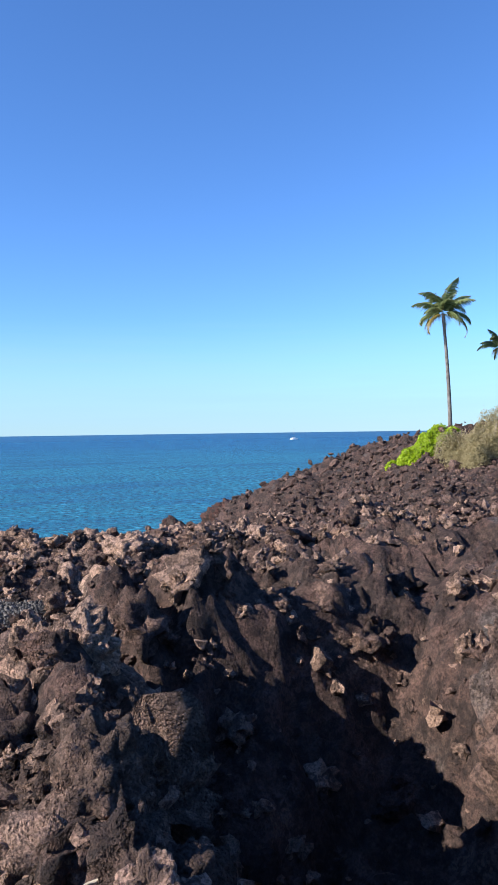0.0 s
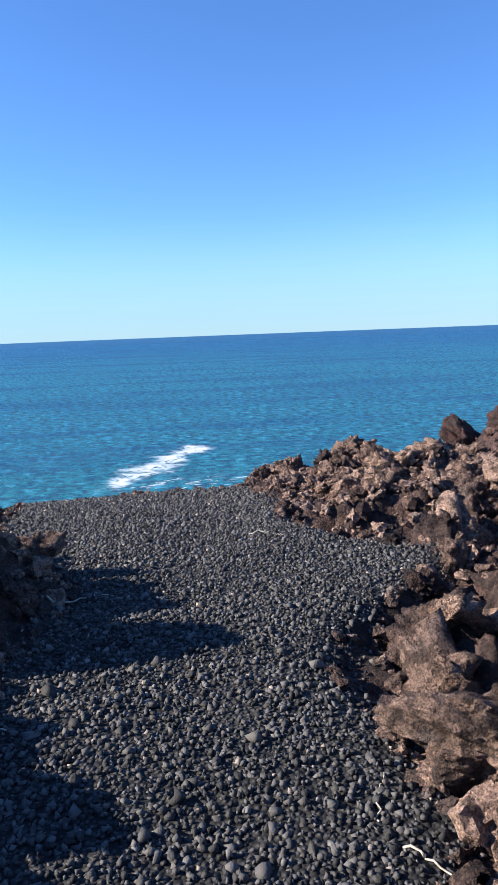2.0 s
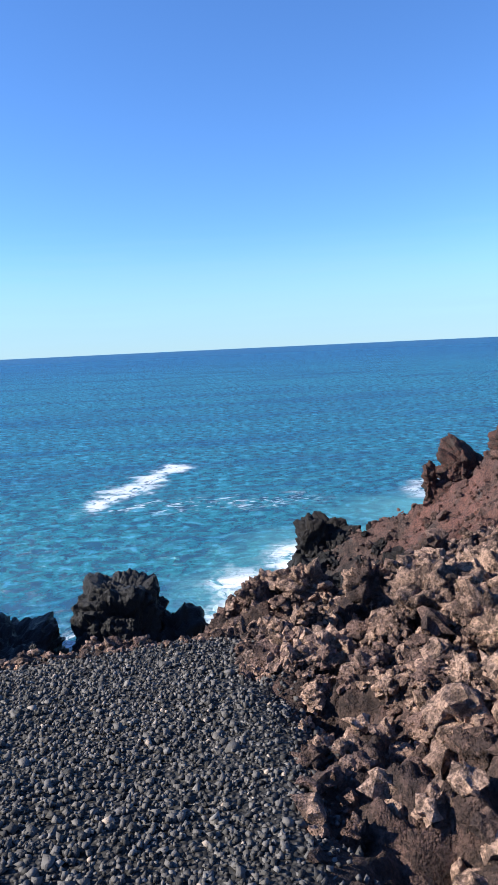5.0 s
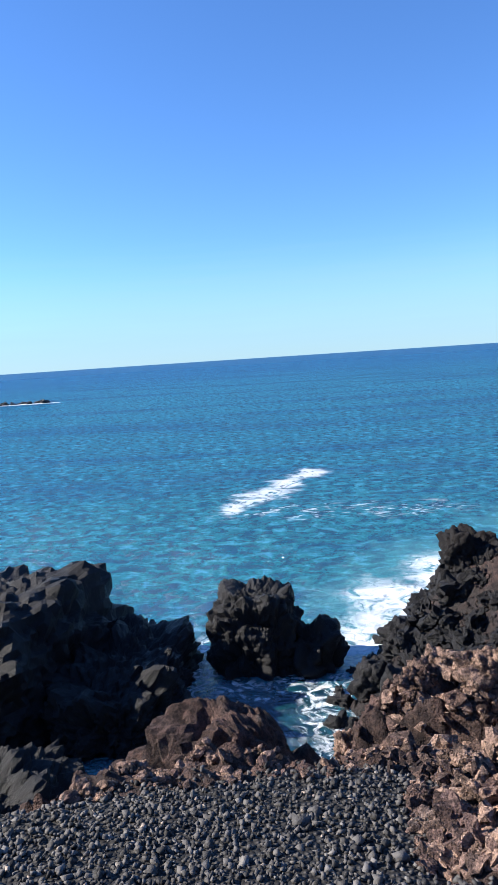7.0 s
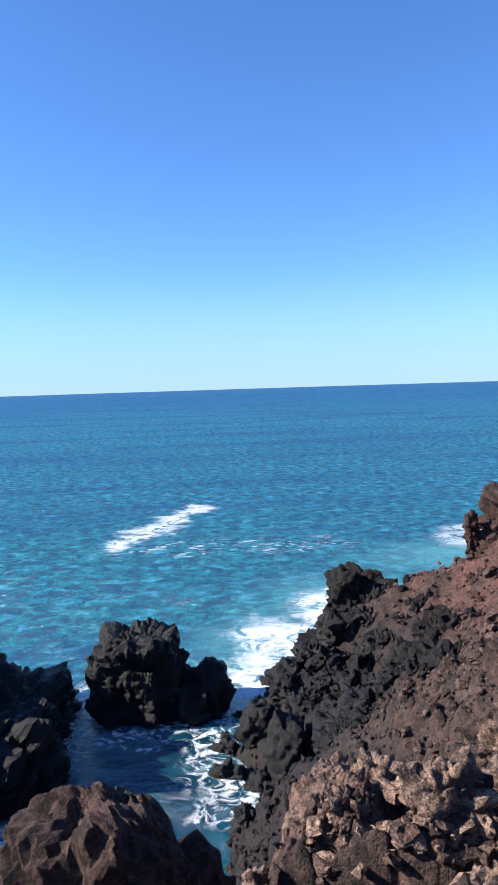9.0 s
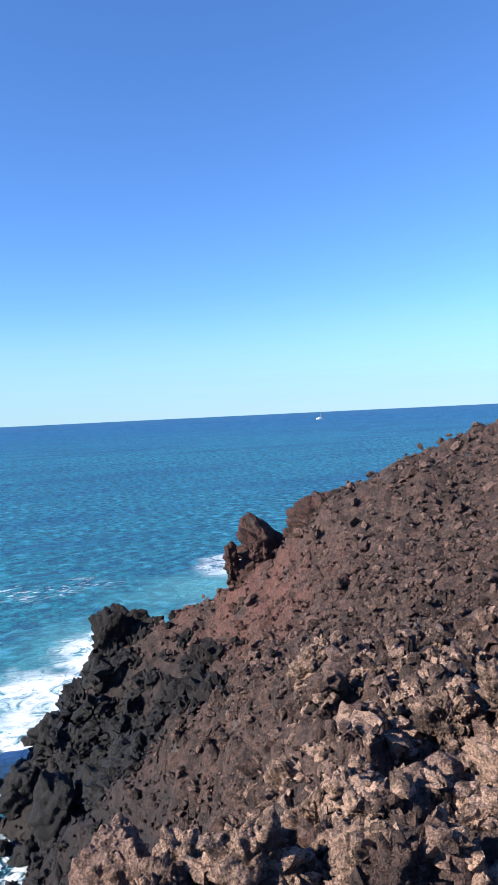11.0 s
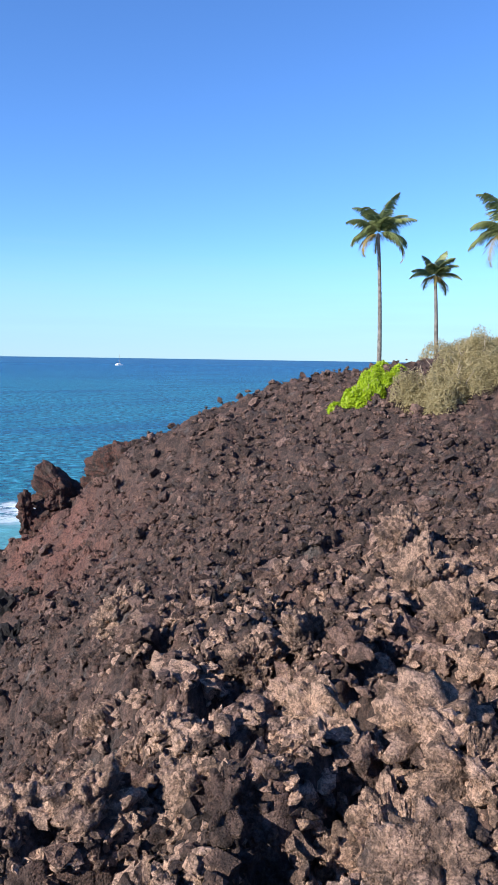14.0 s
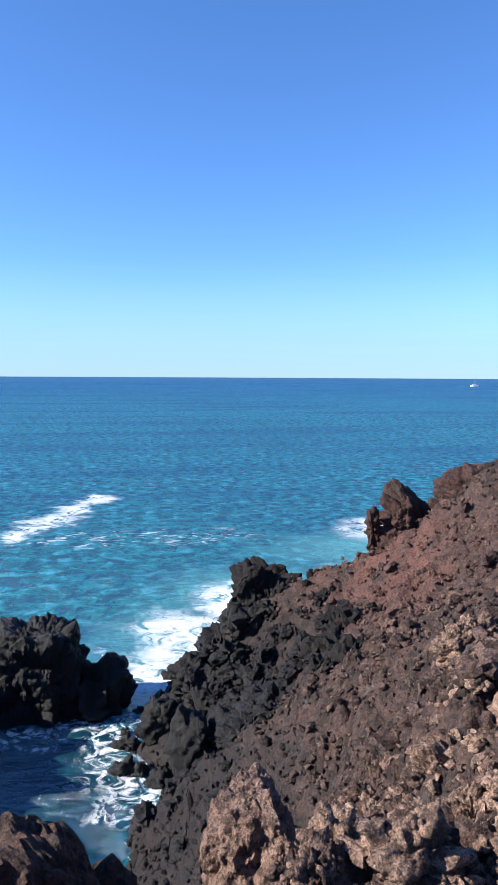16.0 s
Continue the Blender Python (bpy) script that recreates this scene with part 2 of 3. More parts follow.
def sea_material():
    m = Nodes("sea water")
    pos = m.geo()
    away = m.vmath("DISTANCE", m.vmath("MULTIPLY", pos, (1.0, 1.0, 0.0)), (5.0, 40.0, 0.0))
    patch = m.noise(0.02, 3, 0.5, m.vmath("MULTIPLY", pos, (0.5, 1.6, 0.0)))
    reach = m.math("ADD", away, m.math("MULTIPLY", m.math("SUBTRACT", patch, 0.5), 70.0))
    c = m.mix(m.step(reach, 0.0, 120.0), (0.010, 0.178, 0.195), (0.010, 0.152, 0.228))
    c = m.mix(m.step(away, 120.0, 900.0), c, (0.006, 0.098, 0.225))
    flat = m.vmath("MULTIPLY", pos, (1.0, 1.0, 0.0))
    # dark and bright wave faces and streaks, painted into the colour over the bumps
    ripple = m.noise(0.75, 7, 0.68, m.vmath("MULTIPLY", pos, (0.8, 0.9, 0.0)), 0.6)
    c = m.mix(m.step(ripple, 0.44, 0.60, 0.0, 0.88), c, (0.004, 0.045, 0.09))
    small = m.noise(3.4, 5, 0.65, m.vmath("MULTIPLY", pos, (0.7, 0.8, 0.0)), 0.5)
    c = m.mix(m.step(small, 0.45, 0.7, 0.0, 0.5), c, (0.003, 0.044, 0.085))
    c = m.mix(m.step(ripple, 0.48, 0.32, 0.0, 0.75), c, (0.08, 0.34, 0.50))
    band = m.noise(0.035, 5, 0.6, m.vmath("MULTIPLY", pos, (0.22, 1.0, 0.0)))
    c = m.mix(m.step(band, 0.46, 0.62, 0.0, 0.45), c, (0.002, 0.04, 0.13))
    sway = m.t.nodes.new("ShaderNodeTexNoise")
    m.put(sway.inputs["Vector"], flat)
    sway.inputs["Scale"].default_value, sway.inputs["Detail"].default_value = 0.28, 5.0
    bent = m.vmath("ADD", flat, m.vmath("MULTIPLY", m.vmath("SUBTRACT", sway.outputs["Color"], (0.5, 0.5, 0.5)), (7.0, 10.0, 0.0)))
    web = m.noise(0.55, 6, 0.62, flat, 1.2)

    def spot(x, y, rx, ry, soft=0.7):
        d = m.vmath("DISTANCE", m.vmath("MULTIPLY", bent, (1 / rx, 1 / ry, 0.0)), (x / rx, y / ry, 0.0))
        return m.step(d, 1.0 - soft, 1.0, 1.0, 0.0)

    def most(*v):
        out = v[0]
        for o in v[1:]:
            out = m.math("MAXIMUM", out, o)
        return out

    surf = most(spot(2.8, 47.0, 4.0, 5), spot(5.2, 53, 5, 7), spot(9, 60, 4.5, 7), spot(26, 66, 9, 6), spot(32, 82, 9, 9))
    foam = m.math("MULTIPLY", surf, m.step(web, 0.34, 0.54))
    inlet = most(spot(-8.0, 43, 2.2, 6), spot(-0.4, 38.5, 2.6, 4.5), spot(0.6, 35.2, 2.8, 2), spot(-3.4, 42.0, 5, 1.8), spot(-9.4, 32, 2, 2.6))
    foam = most(foam, m.math("MULTIPLY", inlet, m.step(m.noise(0.8, 6, 0.66, flat, 2.2), 0.46, 0.62)))
    drift = most(spot(-11.0, 85.5, 2.6, 4), spot(-9.0, 91.5, 3.4, 6), spot(-6.4, 95, 3.4, 6), spot(-5.2, 101, 3.0, 7), spot(-2.4, 108, 3.2, 6))
    drift = m.math("MULTIPLY", drift, m.step(m.noise(0.35, 5, 0.6, flat, 1.6), 0.36, 0.50))
    line = m.math("MULTIPLY", spot(2, 83, 19, 5), m.step(m.noise(1.1, 5, 0.65, m.vmath("MULTIPLY", flat, (0.35, 0.6, 0.0)), 1.5), 0.52, 0.66))
    foam = most(foam, m.math("MULTIPLY", drift, 0.8), m.math("MULTIPLY", line, 0.7))
    milk = m.math("MULTIPLY", most(spot(4, 51, 9, 13, 0.9), spot(11, 62, 12, 12, 0.9), spot(28, 74, 20, 12, 0.9)), 0.7)
    # shade over the inlet, painted into the water colour
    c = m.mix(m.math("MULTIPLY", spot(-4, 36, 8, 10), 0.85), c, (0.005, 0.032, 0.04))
    c = m.mix(milk, c, (0.12, 0.36, 0.38))
    c = m.mix(foam, c, (0.82, 0.84, 0.86))
    swell = m.noise(0.09, 4, 0.55, m.vmath("MULTIPLY", flat, (0.35, 1.0, 0.0)))
    chop = m.noise(1.2, 6, 0.66, m.vmath("MULTIPLY", flat, (0.5, 1.0, 0.0)), 0.4)
    n = m.bump(swell, 0.8, 2.6)
    n = m.bump(chop, 0.9, 0.6, n)
    n = m.bump(m.noise(3.0, 4, 0.6, flat), 0.6, 0.05, n)
    rough = m.math("MAXIMUM", m.step(away, 100.0, 2500.0, 0.14, 0.36), m.step(foam, 0.0, 1.0, 0.1, 0.8))
    m.end(c, 0.6, n, Specular_IOR_Level=0.0, IOR=1.0)
    gloss = m.t.nodes.new("ShaderNodeBsdfGlossy")
    m.put(gloss.inputs["Roughness"], rough)
    m.put(gloss.inputs["Normal"], n)
    gloss.inputs["Color"].default_value = (0.75, 0.88, 1.0, 1)
    s = m.t.nodes.new("ShaderNodeMixShader")
    m.put(s.inputs[0], m.step(foam, 0.0, 1.0, 0.21, 0.02))
    m.t.links.new(m.b.outputs[0], s.inputs[1])
    m.t.links.new(gloss.outputs[0], s.inputs[2])
    m.t.links.new(s.outputs[0], m.t.nodes["Material Output"].inputs["Surface"])
    return m.mat


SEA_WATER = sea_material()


# ---- shapes ----
def hash3(i, j, k, seed):
    h = (i * 374761393 + j * 668265263 + k * 2147483647 + seed * 144665) & 0xFFFFFFFF
    h = ((h ^ (h >> 13)) * 1274126177) & 0xFFFFFFFF
    return ((h ^ (h >> 16)) & 0xFFFF) / 32767.5 - 1.0


def value_noise(p, seed=0):
    """Smooth noise from -1 to 1 at points p (n, 3)."""
    f = np.floor(p)
    i = f.astype(np.int64)
    u = p - f
    u = u * u * (3 - 2 * u)
    out = np.zeros(len(p))
    for a in (0, 1):
        for b in (0, 1):
            for c in (0, 1):
                w = np.abs(1 - a - u[:, 0]) * np.abs(1 - b - u[:, 1]) * np.abs(1 - c - u[:, 2])
                out += w * hash3(i[:, 0] + a, i[:, 1] + b, i[:, 2] + c, seed)
    return out


def fractal(p, octaves=4, gain=0.5, seed=0, ridged=False):
    out, amp = np.zeros(len(p)), 1.0
    for o in range(octaves):
        n = value_noise(p * (2.03 ** o) + 17.3 * o, seed + o)
        out += amp * (0.5 - 2 * np.abs(n) if ridged else n)
        amp *= gain
    return out


def mesh_from(name, verts, faces, material, smooth=False):
    """A mesh from arrays: verts (n, 3), faces (m, 3 or 4)."""
    me = bpy.data.meshes.new(name)
    verts, faces = np.asarray(verts, np.float32), np.asarray(faces, np.int32)
    m, k = faces.shape
    me.vertices.add(len(verts))
    me.vertices.foreach_set("co", verts.ravel())
    me.loops.add(m * k)
    me.loops.foreach_set("vertex_index", faces.ravel())
    me.polygons.add(m)
    me.polygons.foreach_set("loop_start", np.arange(0, m * k, k, dtype=np.int32))
    me.polygons.foreach_set("loop_total", np.full(m, k, np.int32))
    me.polygons.foreach_set("use_smooth", np.full(m, smooth))
    me.materials.append(material)
    me.update(calc_edges=True)
    me.validate()
    return me


def icosphere(level):
    bm = bmesh.new()
    bmesh.ops.create_icosphere(bm, subdivisions=level, radius=1.0)
    bm.verts.ensure_lookup_table()
    v = np.array([tuple(x.co) for x in bm.verts])
    f = np.array([[x.index for x in fa.verts] for fa in bm.faces])
    bm.free()
    return v, f


BALL = {k: icosphere(k) for k in (1, 2, 3, 4, 5, 6)}


def rock_shape(rng, level, lumps=0.35, jag=0.18, cuts=7, stretch=(0.7, 1.3), boxy=2.0):
    """A broken lava block: a ball cut by planes, then made lumpy and jagged."""
    v, f = BALL[level]
    v = v / (np.abs(v) ** boxy).sum(1)[:, None] ** (1 / boxy)
    for _ in range(cuts):
        n = rng.normal(size=3)
        n /= np.linalg.norm(n)
        d = rng.uniform(0.45, 0.85)
        over = np.maximum(v @ n - d, 0)
        v = v - over[:, None] * n * 0.75
    o = rng.uniform(-50, 50, 3)
    n = v / np.linalg.norm(v, axis=1)[:, None]
    v = v + n * (lumps * fractal(v * 1.5 + o, 3, 0.55, 3) - jag * fractal(v * 3.2 + o, 4, 0.66, 9, True))[:, None]
    return v * rng.uniform(*stretch, 3), f


def spin(rng):
    q = rng.normal(size=4)
    a, b, c, d = q / np.linalg.norm(q)
    return np.array([[1 - 2 * (c * c + d * d), 2 * (b * c - a * d), 2 * (b * d + a * c)],
                     [2 * (b * c + a * d), 1 - 2 * (b * b + d * d), 2 * (c * d - a * b)],
                     [2 * (b * d - a * c), 2 * (c * d + a * b), 1 - 2 * (b * b + c * c)]])


def scatter_mesh(name, shapes, places, sizes, material, rng, squash=1.0, smooth=False):
    """Many stones in one mesh."""
    vs, fs, base = [], [], 0
    for p, s in zip(places, sizes):
        v, f = shapes[rng.integers(len(shapes))]
        v = (v @ spin(rng).T) * s * np.array((1, 1, squash)) + p
        vs.append(v)
        fs.append(f + base)
        base += len(v)
    return mesh_from(name, np.concatenate(vs), np.concatenate(fs), material, smooth)


def smooth01(x, lo, hi):
    t = np.clip((x - lo) / (hi - lo), 0, 1)
    return t * t * (3 - 2 * t)


# waterline of the cove and the coast beyond it, land on its inland side
COAST = [(-900, 33), (1.6, 33), (2.4, 35), (0.4, 38.5), (1.4, 42), (4.4, 47), (8, 47.8), (10.3, 46.0), (12, 49.5), (22, 50.5), (30, 49), (42, 50), (70, 58), (150, 80), (1500, 300)]


def shore_distance(x, y):
    """Metres inland of the waterline, less than nothing at sea."""
    best = np.full(x.shape, 1e9)
    side = np.zeros(x.shape)
    for (ax, ay), (bx, by) in zip(COAST, COAST[1:]):
        dx, dy = bx - ax, by - ay
        l2 = dx * dx + dy * dy
        t = np.clip(((x - ax) * dx + (y - ay) * dy) / l2, 0, 1)
        d = np.hypot(x - ax - t * dx, y - ay - t * dy)
        s = dx * (y - ay) - dy * (x - ax)
        near = d < best - 1e-9
        best = np.where(near, d, best)
        side = np.where(near, s, side)
    return np.where(side < 0, best, -best)


def gravel_left(y):
    return -0.82 - 0.98 * smooth01(y, 4.0, 6.8) + 0.12 * np.sin(2.1 * y)


def gravel_right(y):
    return 0.42 + 0.75 * np.exp(-((y - 4.4) / 0.75) ** 2) + 0.08 * np.sin(3.1 * y + 1) + 0.25 * smooth01(y, 0.5, -2.0)


def gravel_rim(x):
    return 7.6 - 0.5 * np.clip(-0.6 - x, 0, None) + 0.08 * np.sin(3 * x)


def gravel_mask(x, y):
    a = np.minimum(x - gravel_left(y), gravel_right(y) - x)
    return np.minimum(a, gravel_rim(x) - y)


def gully(x, y):
    """A shaded hollow behind the bank beside the path."""
    return np.exp(-((x - 2.4) / 1.25) ** 8 - ((y - 0.8) / 1.8) ** 6)


def base_height(x, y):
    """The lie of the land without its roughness."""
    d = shore_distance(x, y)
    w = 29 - 5.0 * smooth01(y, 14, 36)
    hill = -16 * (1 - np.clip(d / w, -0.2, 1)) ** 2
    hill = hill + 1.25 * smooth01(x, 12, 17) * smooth01(d, 6, 13) * smooth01(y, 27, 36) + 0.9 * smooth01(x, 19, 25) * smooth01(d, 5, 14) * smooth01(y, 20, 27) + 1.5 * smooth01(x, 18, 34) * smooth01(d, 9, 24) * smooth01(y, 12, 24)
    # the face below the gravel rim, steeper on the seaward side
    q = np.minimum(y - gravel_rim(x), 0.766 * (1.8 - x) + 0.643 * (np.minimum(y, 22.0) - 7.4))
    steep = 1.7 + 0.5 * smooth01(x, -0.6, -1.8)
    soft = 0.6 + 1.4 * smooth01(x, -0.2, 0.6)
    face = 0.1 - steep * (np.sqrt(np.clip(q, 0, None) ** 2 + soft ** 2) - soft)
    z = np.where(q > 0, np.minimum(hill + 0.1, face), hill + 0.1)
    # banks on both sides of the gravel
    z = z - 1.6 * gully(x, y)
    z = z + 0.3 * np.exp(-((x - 0.86) / 0.24) ** 2 - ((y - 0.5) / 1.5) ** 2)
    left = smooth01(gravel_left(y) - x, -0.05, 0.7) * (0.55 + 0.25 * smooth01(y, 3.0, 1.4)) * smooth01(y, 6.0, 3.6)
    right = smooth01(x - gravel_right(y), -0.05, 1.0) * (0.2 + 0.42 * smooth01(y, 4.5, 1.0)) * smooth01(y, 8.8, 7.6) * smooth01(x, 14, 5)
    return np.maximum(z + left + right, SEA - 4)


def roughness(x, y):
    g = gravel_mask(x, y)
    return smooth01(-g, -0.05, 0.5)


def stones(x, y, s, seed):
    """A packed layer of tilted, rounded stones of size s: the height above their bed."""
    u, v = x / s, y / s
    iu, iv = np.floor(u).astype(np.int64), np.floor(v).astype(np.int64)
    out = np.zeros(len(x))
    for di in (-1, 0, 1):
        for dj in (-1, 0, 1):
            a, b = iu + di, iv + dj
            h = [hash3(a, b, a * 0 + k, seed) for k in range(7)]
            dx, dy = u - (a + 0.5 + 0.42 * h[0]), v - (b + 0.5 + 0.42 * h[1])
            c, q = np.cos(3 * h[2]), np.sin(3 * h[2])
            ex, ey = (c * dx + q * dy) * (1 + 0.35 * h[3]), (c * dy - q * dx) * (1 - 0.35 * h[3])
            d = np.maximum(np.hypot(ex, ey), 0.9 * np.maximum(np.abs(ex), np.abs(ey)) + 0.1 * np.abs(ex + ey)) / (0.62 + 0.22 * h[4])
            top = np.clip(1 - d ** 2.4, 0, 1) ** 0.7 * (0.6 + 0.4 * h[5]) * (1 + 0.35 * ex + 0.4 * h[6] * ey)
            out = np.maximum(out, np.where(d < 1, top, 0))
    return s * out


def ground_height(x, y):
    """The land as built."""
    p = np.stack((x, y, np.zeros_like(x)), 1)
    r = roughness(x, y)
    away = np.hypot(x - 1, y - 5.5)
    z = base_height(x, y)
    r2 = smooth01(-gravel_mask(x, y), 0.1, 1.3)
    z = z + r2 * (0.13 + 0.003 * np.clip(away, 0, 25)) * fractal(p * 1.1, 4, 0.6, 21, True)
    wx, wy = x + 0.05 * fractal(p * 3.0, 2, 0.5, 81), y + 0.05 * fractal(p * 3.0 + 30, 2, 0.5, 82)
    layer = 0.5 * stones(wx, wy, 0.62, 11) * (0.35 + 0.65 * smooth01(value_noise(p * 0.5, 15), -0.2, 0.5)) * r2
    layer = layer + 0.72 * stones(wx, wy, 0.23, 12) * smooth01(away, 32, 14)
    layer = layer + 0.75 * stones(x, y, 0.095, 13) * smooth01(away, 14, 7)
    layer = layer + 0.36 * stones(wx, wy, 1.5, 14) * smooth01(away, 10, 26) * (0.3 + 0.7 * smooth01(value_noise(p * 0.2, 16), -0.2, 0.5))
    crack = smooth01(fractal(p * 1.7 + 9, 2, 0.5, 91), 0.12, 0.4)
    layer = layer - (0.2 + 0.1 * smooth01(y, 5.5, 7.5)) * crack * smooth01(away, 30, 12)
    z = z + r * (layer - 0.17 - 0.1 * smooth01(y, 4.5, 2.5) - 0.4 * smooth01(away, 16, 32) * smooth01(x, 26, 20)) - r * 0.03 * fractal(p * 6.0, 3, 0.62, 33, True)
    return z + (1 - r) * 0.02 * fractal(p * 1.5, 2, 0.5, 5)


def ground_z(x, y):
    return float(ground_height(np.array([float(x)]), np.array([float(y)]))[0])


# ---- setting ----
def polar_sheet(cx, cy, radii, ang):
    around = len(ang)
    rr, aa = np.meshgrid(radii, ang, indexing="ij")
    x, y = (cx + rr * np.cos(aa)).ravel(), (cy + rr * np.sin(aa)).ravel()
    i, j = np.meshgrid(np.arange(len(radii) - 1), np.arange(around), indexing="ij")
    k = (j + 1) % around
    f = np.stack((i * around + j, (i + 1) * around + j, (i + 1) * around + k, i * around + k), -1).reshape(-1, 4)
    return x, y, f


def ground():
    radii = np.concatenate(([0.02], 0.3 * np.exp(np.arange(0, 490) * 0.0130), [250, 400, 800]))
    turn = np.concatenate([np.linspace(a, b, n, endpoint=False) for a, b, n in ((10, 120, 450), (120, 220, 40), (220, 320, 220), (320, 370, 20))])
    x, y, f = polar_sheet(-0.2, 5.8, radii, np.radians(turn))
    z = ground_height(x, y)
    p = np.stack((x, y, z), 1)
    r = roughness(x, y) * np.clip(np.hypot(x + 0.2, y - 5.8) * 0.008, 0.012, 0.08)
    x = x + r * fractal(p * 3.1, 3, 0.6, 51)
    y = y + r * fractal(p * 3.1 + 40, 3, 0.6, 57)
    ob = new("ground", mesh_from("ground", np.stack((x, y, z), 1), f, LAVA, True))
    return tagged(ob, "rough black and brown lava slope falling to the sea", "lava ground", kind="structure")


def sea():
    radii = np.concatenate(([0.5], np.geomspace(4, 4800, 110)))
    x, y, f = polar_sheet(0, 45, radii, np.linspace(0, 2 * np.pi, 160, endpoint=False))
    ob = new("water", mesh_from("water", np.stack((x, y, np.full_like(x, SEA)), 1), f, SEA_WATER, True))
    return tagged(ob, "blue sea, turquoise with white foam near the rocks", "sea", kind="structure")


GROUND = ground()
sea()
rng = np.random.default_rng(4)


def gravel():
    n = 44000
    x = rng.uniform(-2.2, 1.5, n * 3)
    y = rng.uniform(0.0, 7.95, n * 3)
    g = gravel_mask(x, y)
    ok = g > rng.uniform(-0.25, 0.1, len(g))
    x, y = x[ok][:n], y[ok][:n]
    z = ground_height(x, y) + rng.uniform(-0.003, 0.014, len(x))
    size = rng.lognormal(math.log(0.0080), 0.32, len(x))
    v = np.array([(a, b, c) for a in (-1, 1) for b in (-1, 1) for c in (-1, 1)], float) * 0.72
    f = np.array(((0, 1, 3), (0, 3, 2), (4, 6, 7), (4, 7, 5), (0, 4, 5), (0, 5, 1), (2, 3, 7), (2, 7, 6), (0, 2, 6), (0, 6, 4), (1, 5, 7), (1, 7, 3)))
    shapes = [((v + rng.normal(0, 0.3, v.shape)) * rng.uniform(0.8, 1.15, 3), f) for _ in range(24)]
    me = scatter_mesh("gravel", shapes, np.stack((x, y, z), 1), size, GRAVEL, rng, 1.0, True)
    return tagged(new("gravel", me), "loose black lava gravel on the path", "gravel", kind="stuff")


def gravel_bed():
    """The packed bed under the loose gravel."""
    step = 0.05
    xs, ys = np.arange(-2.3, 1.7, step), np.arange(-3.5, 7.95, step)
    gx, gy = np.meshgrid(xs, ys, indexing="ij")
    x, y = gx.ravel(), gy.ravel()
    p = np.stack((x, y, np.zeros_like(x)), 1)
    z = ground_height(x, y) + 0.006 + 0.004 * fractal(p * 9, 3, 0.6, 71)
    n = len(ys)
    i, j = np.meshgrid(np.arange(len(xs) - 1), np.arange(n - 1), indexing="ij")
    f = np.stack((i * n + j, (i + 1) * n + j, (i + 1) * n + j + 1, i * n + j + 1), -1).reshape(-1, 4)
    f = f[gravel_mask(x, y)[f].min(1) > -0.12 + 0.08 * value_noise(p[f[:, 0]] * 4, 3)]
    m = Nodes("packed lava gravel")
    # shade in the gaps between packed stones is put into the colour
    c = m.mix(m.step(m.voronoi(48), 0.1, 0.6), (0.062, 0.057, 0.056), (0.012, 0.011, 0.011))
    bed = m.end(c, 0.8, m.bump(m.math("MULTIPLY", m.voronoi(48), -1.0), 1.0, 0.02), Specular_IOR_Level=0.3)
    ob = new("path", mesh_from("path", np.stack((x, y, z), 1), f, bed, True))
    return tagged(ob, "bed of fine packed black gravel between lava banks", "path", kind="structure")


gravel()
gravel_bed()


def rubble(name, n, level, size, spread, reach, label, jag=0.3, smooth=False, front=0.75, grow=0.6, hub=(-0.2, 5.8), material=LAVA_LOOSE):
    """Loose stones over the lava, thinner with distance, on the side of the slope and round the path."""
    shapes = [rock_shape(rng, level, 0.4, jag, 5) for _ in range(20)]
    r = reach[0] * np.exp(rng.uniform(0, 1, n * 4) * math.log(reach[1] / reach[0]))
    a = np.where(rng.random(n * 4) < front, rng.uniform(-25, 88, n * 4), rng.uniform(-180, 180, n * 4))
    ok = (r < 7) | ((a > -25) & (a < 88))
    x, y = hub[0] + r * np.sin(np.radians(a)), hub[1] + r * np.cos(np.radians(a))
    ok &= (gravel_mask(x, y) < -0.04) & (base_height(x, y) > SEA - 0.6) & (y > -3.5) & (gully(x, y) < rng.uniform(0.3, 1.3, len(x)))
    ok &= (x > 0.35) | (y < 7.1) | (y > 9.2) | (rng.random(len(x)) < 0.2)
    x, y, r = x[ok][:n], y[ok][:n], r[ok][:n]
    s = size * (1 + r) ** grow * rng.lognormal(0, spread, len(x))
    rim = (y > 6.2) & (x < 1.3) & (y < 9)
    s = np.minimum(np.minimum(s, 0.3 if grow else 0.6), 0.02 - np.where(rim, 0.15, 0.6) * gravel_mask(x, y))
    s = np.where((y > 6.9) & (x < 1.0) & (y < 9.5), np.where(x < 0.35, np.minimum(s, 0.028), np.minimum(s, 0.055)), s)
    z = ground_height(x, y) + s * (0.45 if level < 3 else 0.3)
    me = scatter_mesh(name, shapes, np.stack((x, y, z), 1), s, material, rng, 0.85, smooth)
    return tagged(new(name, me), label, "rubble", kind="stuff")


rubble("lava_rubble", 120, 4, 0.038, 0.45, (1.6, 9.0), "knobby broken lava blocks, tan and brown", 0.4, True)
rubble("lava_rubble", 1000, 3, 0.017, 0.45, (1.4, 12.0), "loose broken lava rubble, brown and black", 0.5, True)
rubble("lava_clinker", 9500, 2, 0.0112, 0.42, (1.4, 11.0), "small brown and black lava clinker", 0.5, False, 0.85, 0.65)
rubble("lava_clinker", 15000, 1, 0.0085, 0.42, (1.5, 36.0), "fine brown and black lava clinker", 0.4, False, 0.85, 0.65)
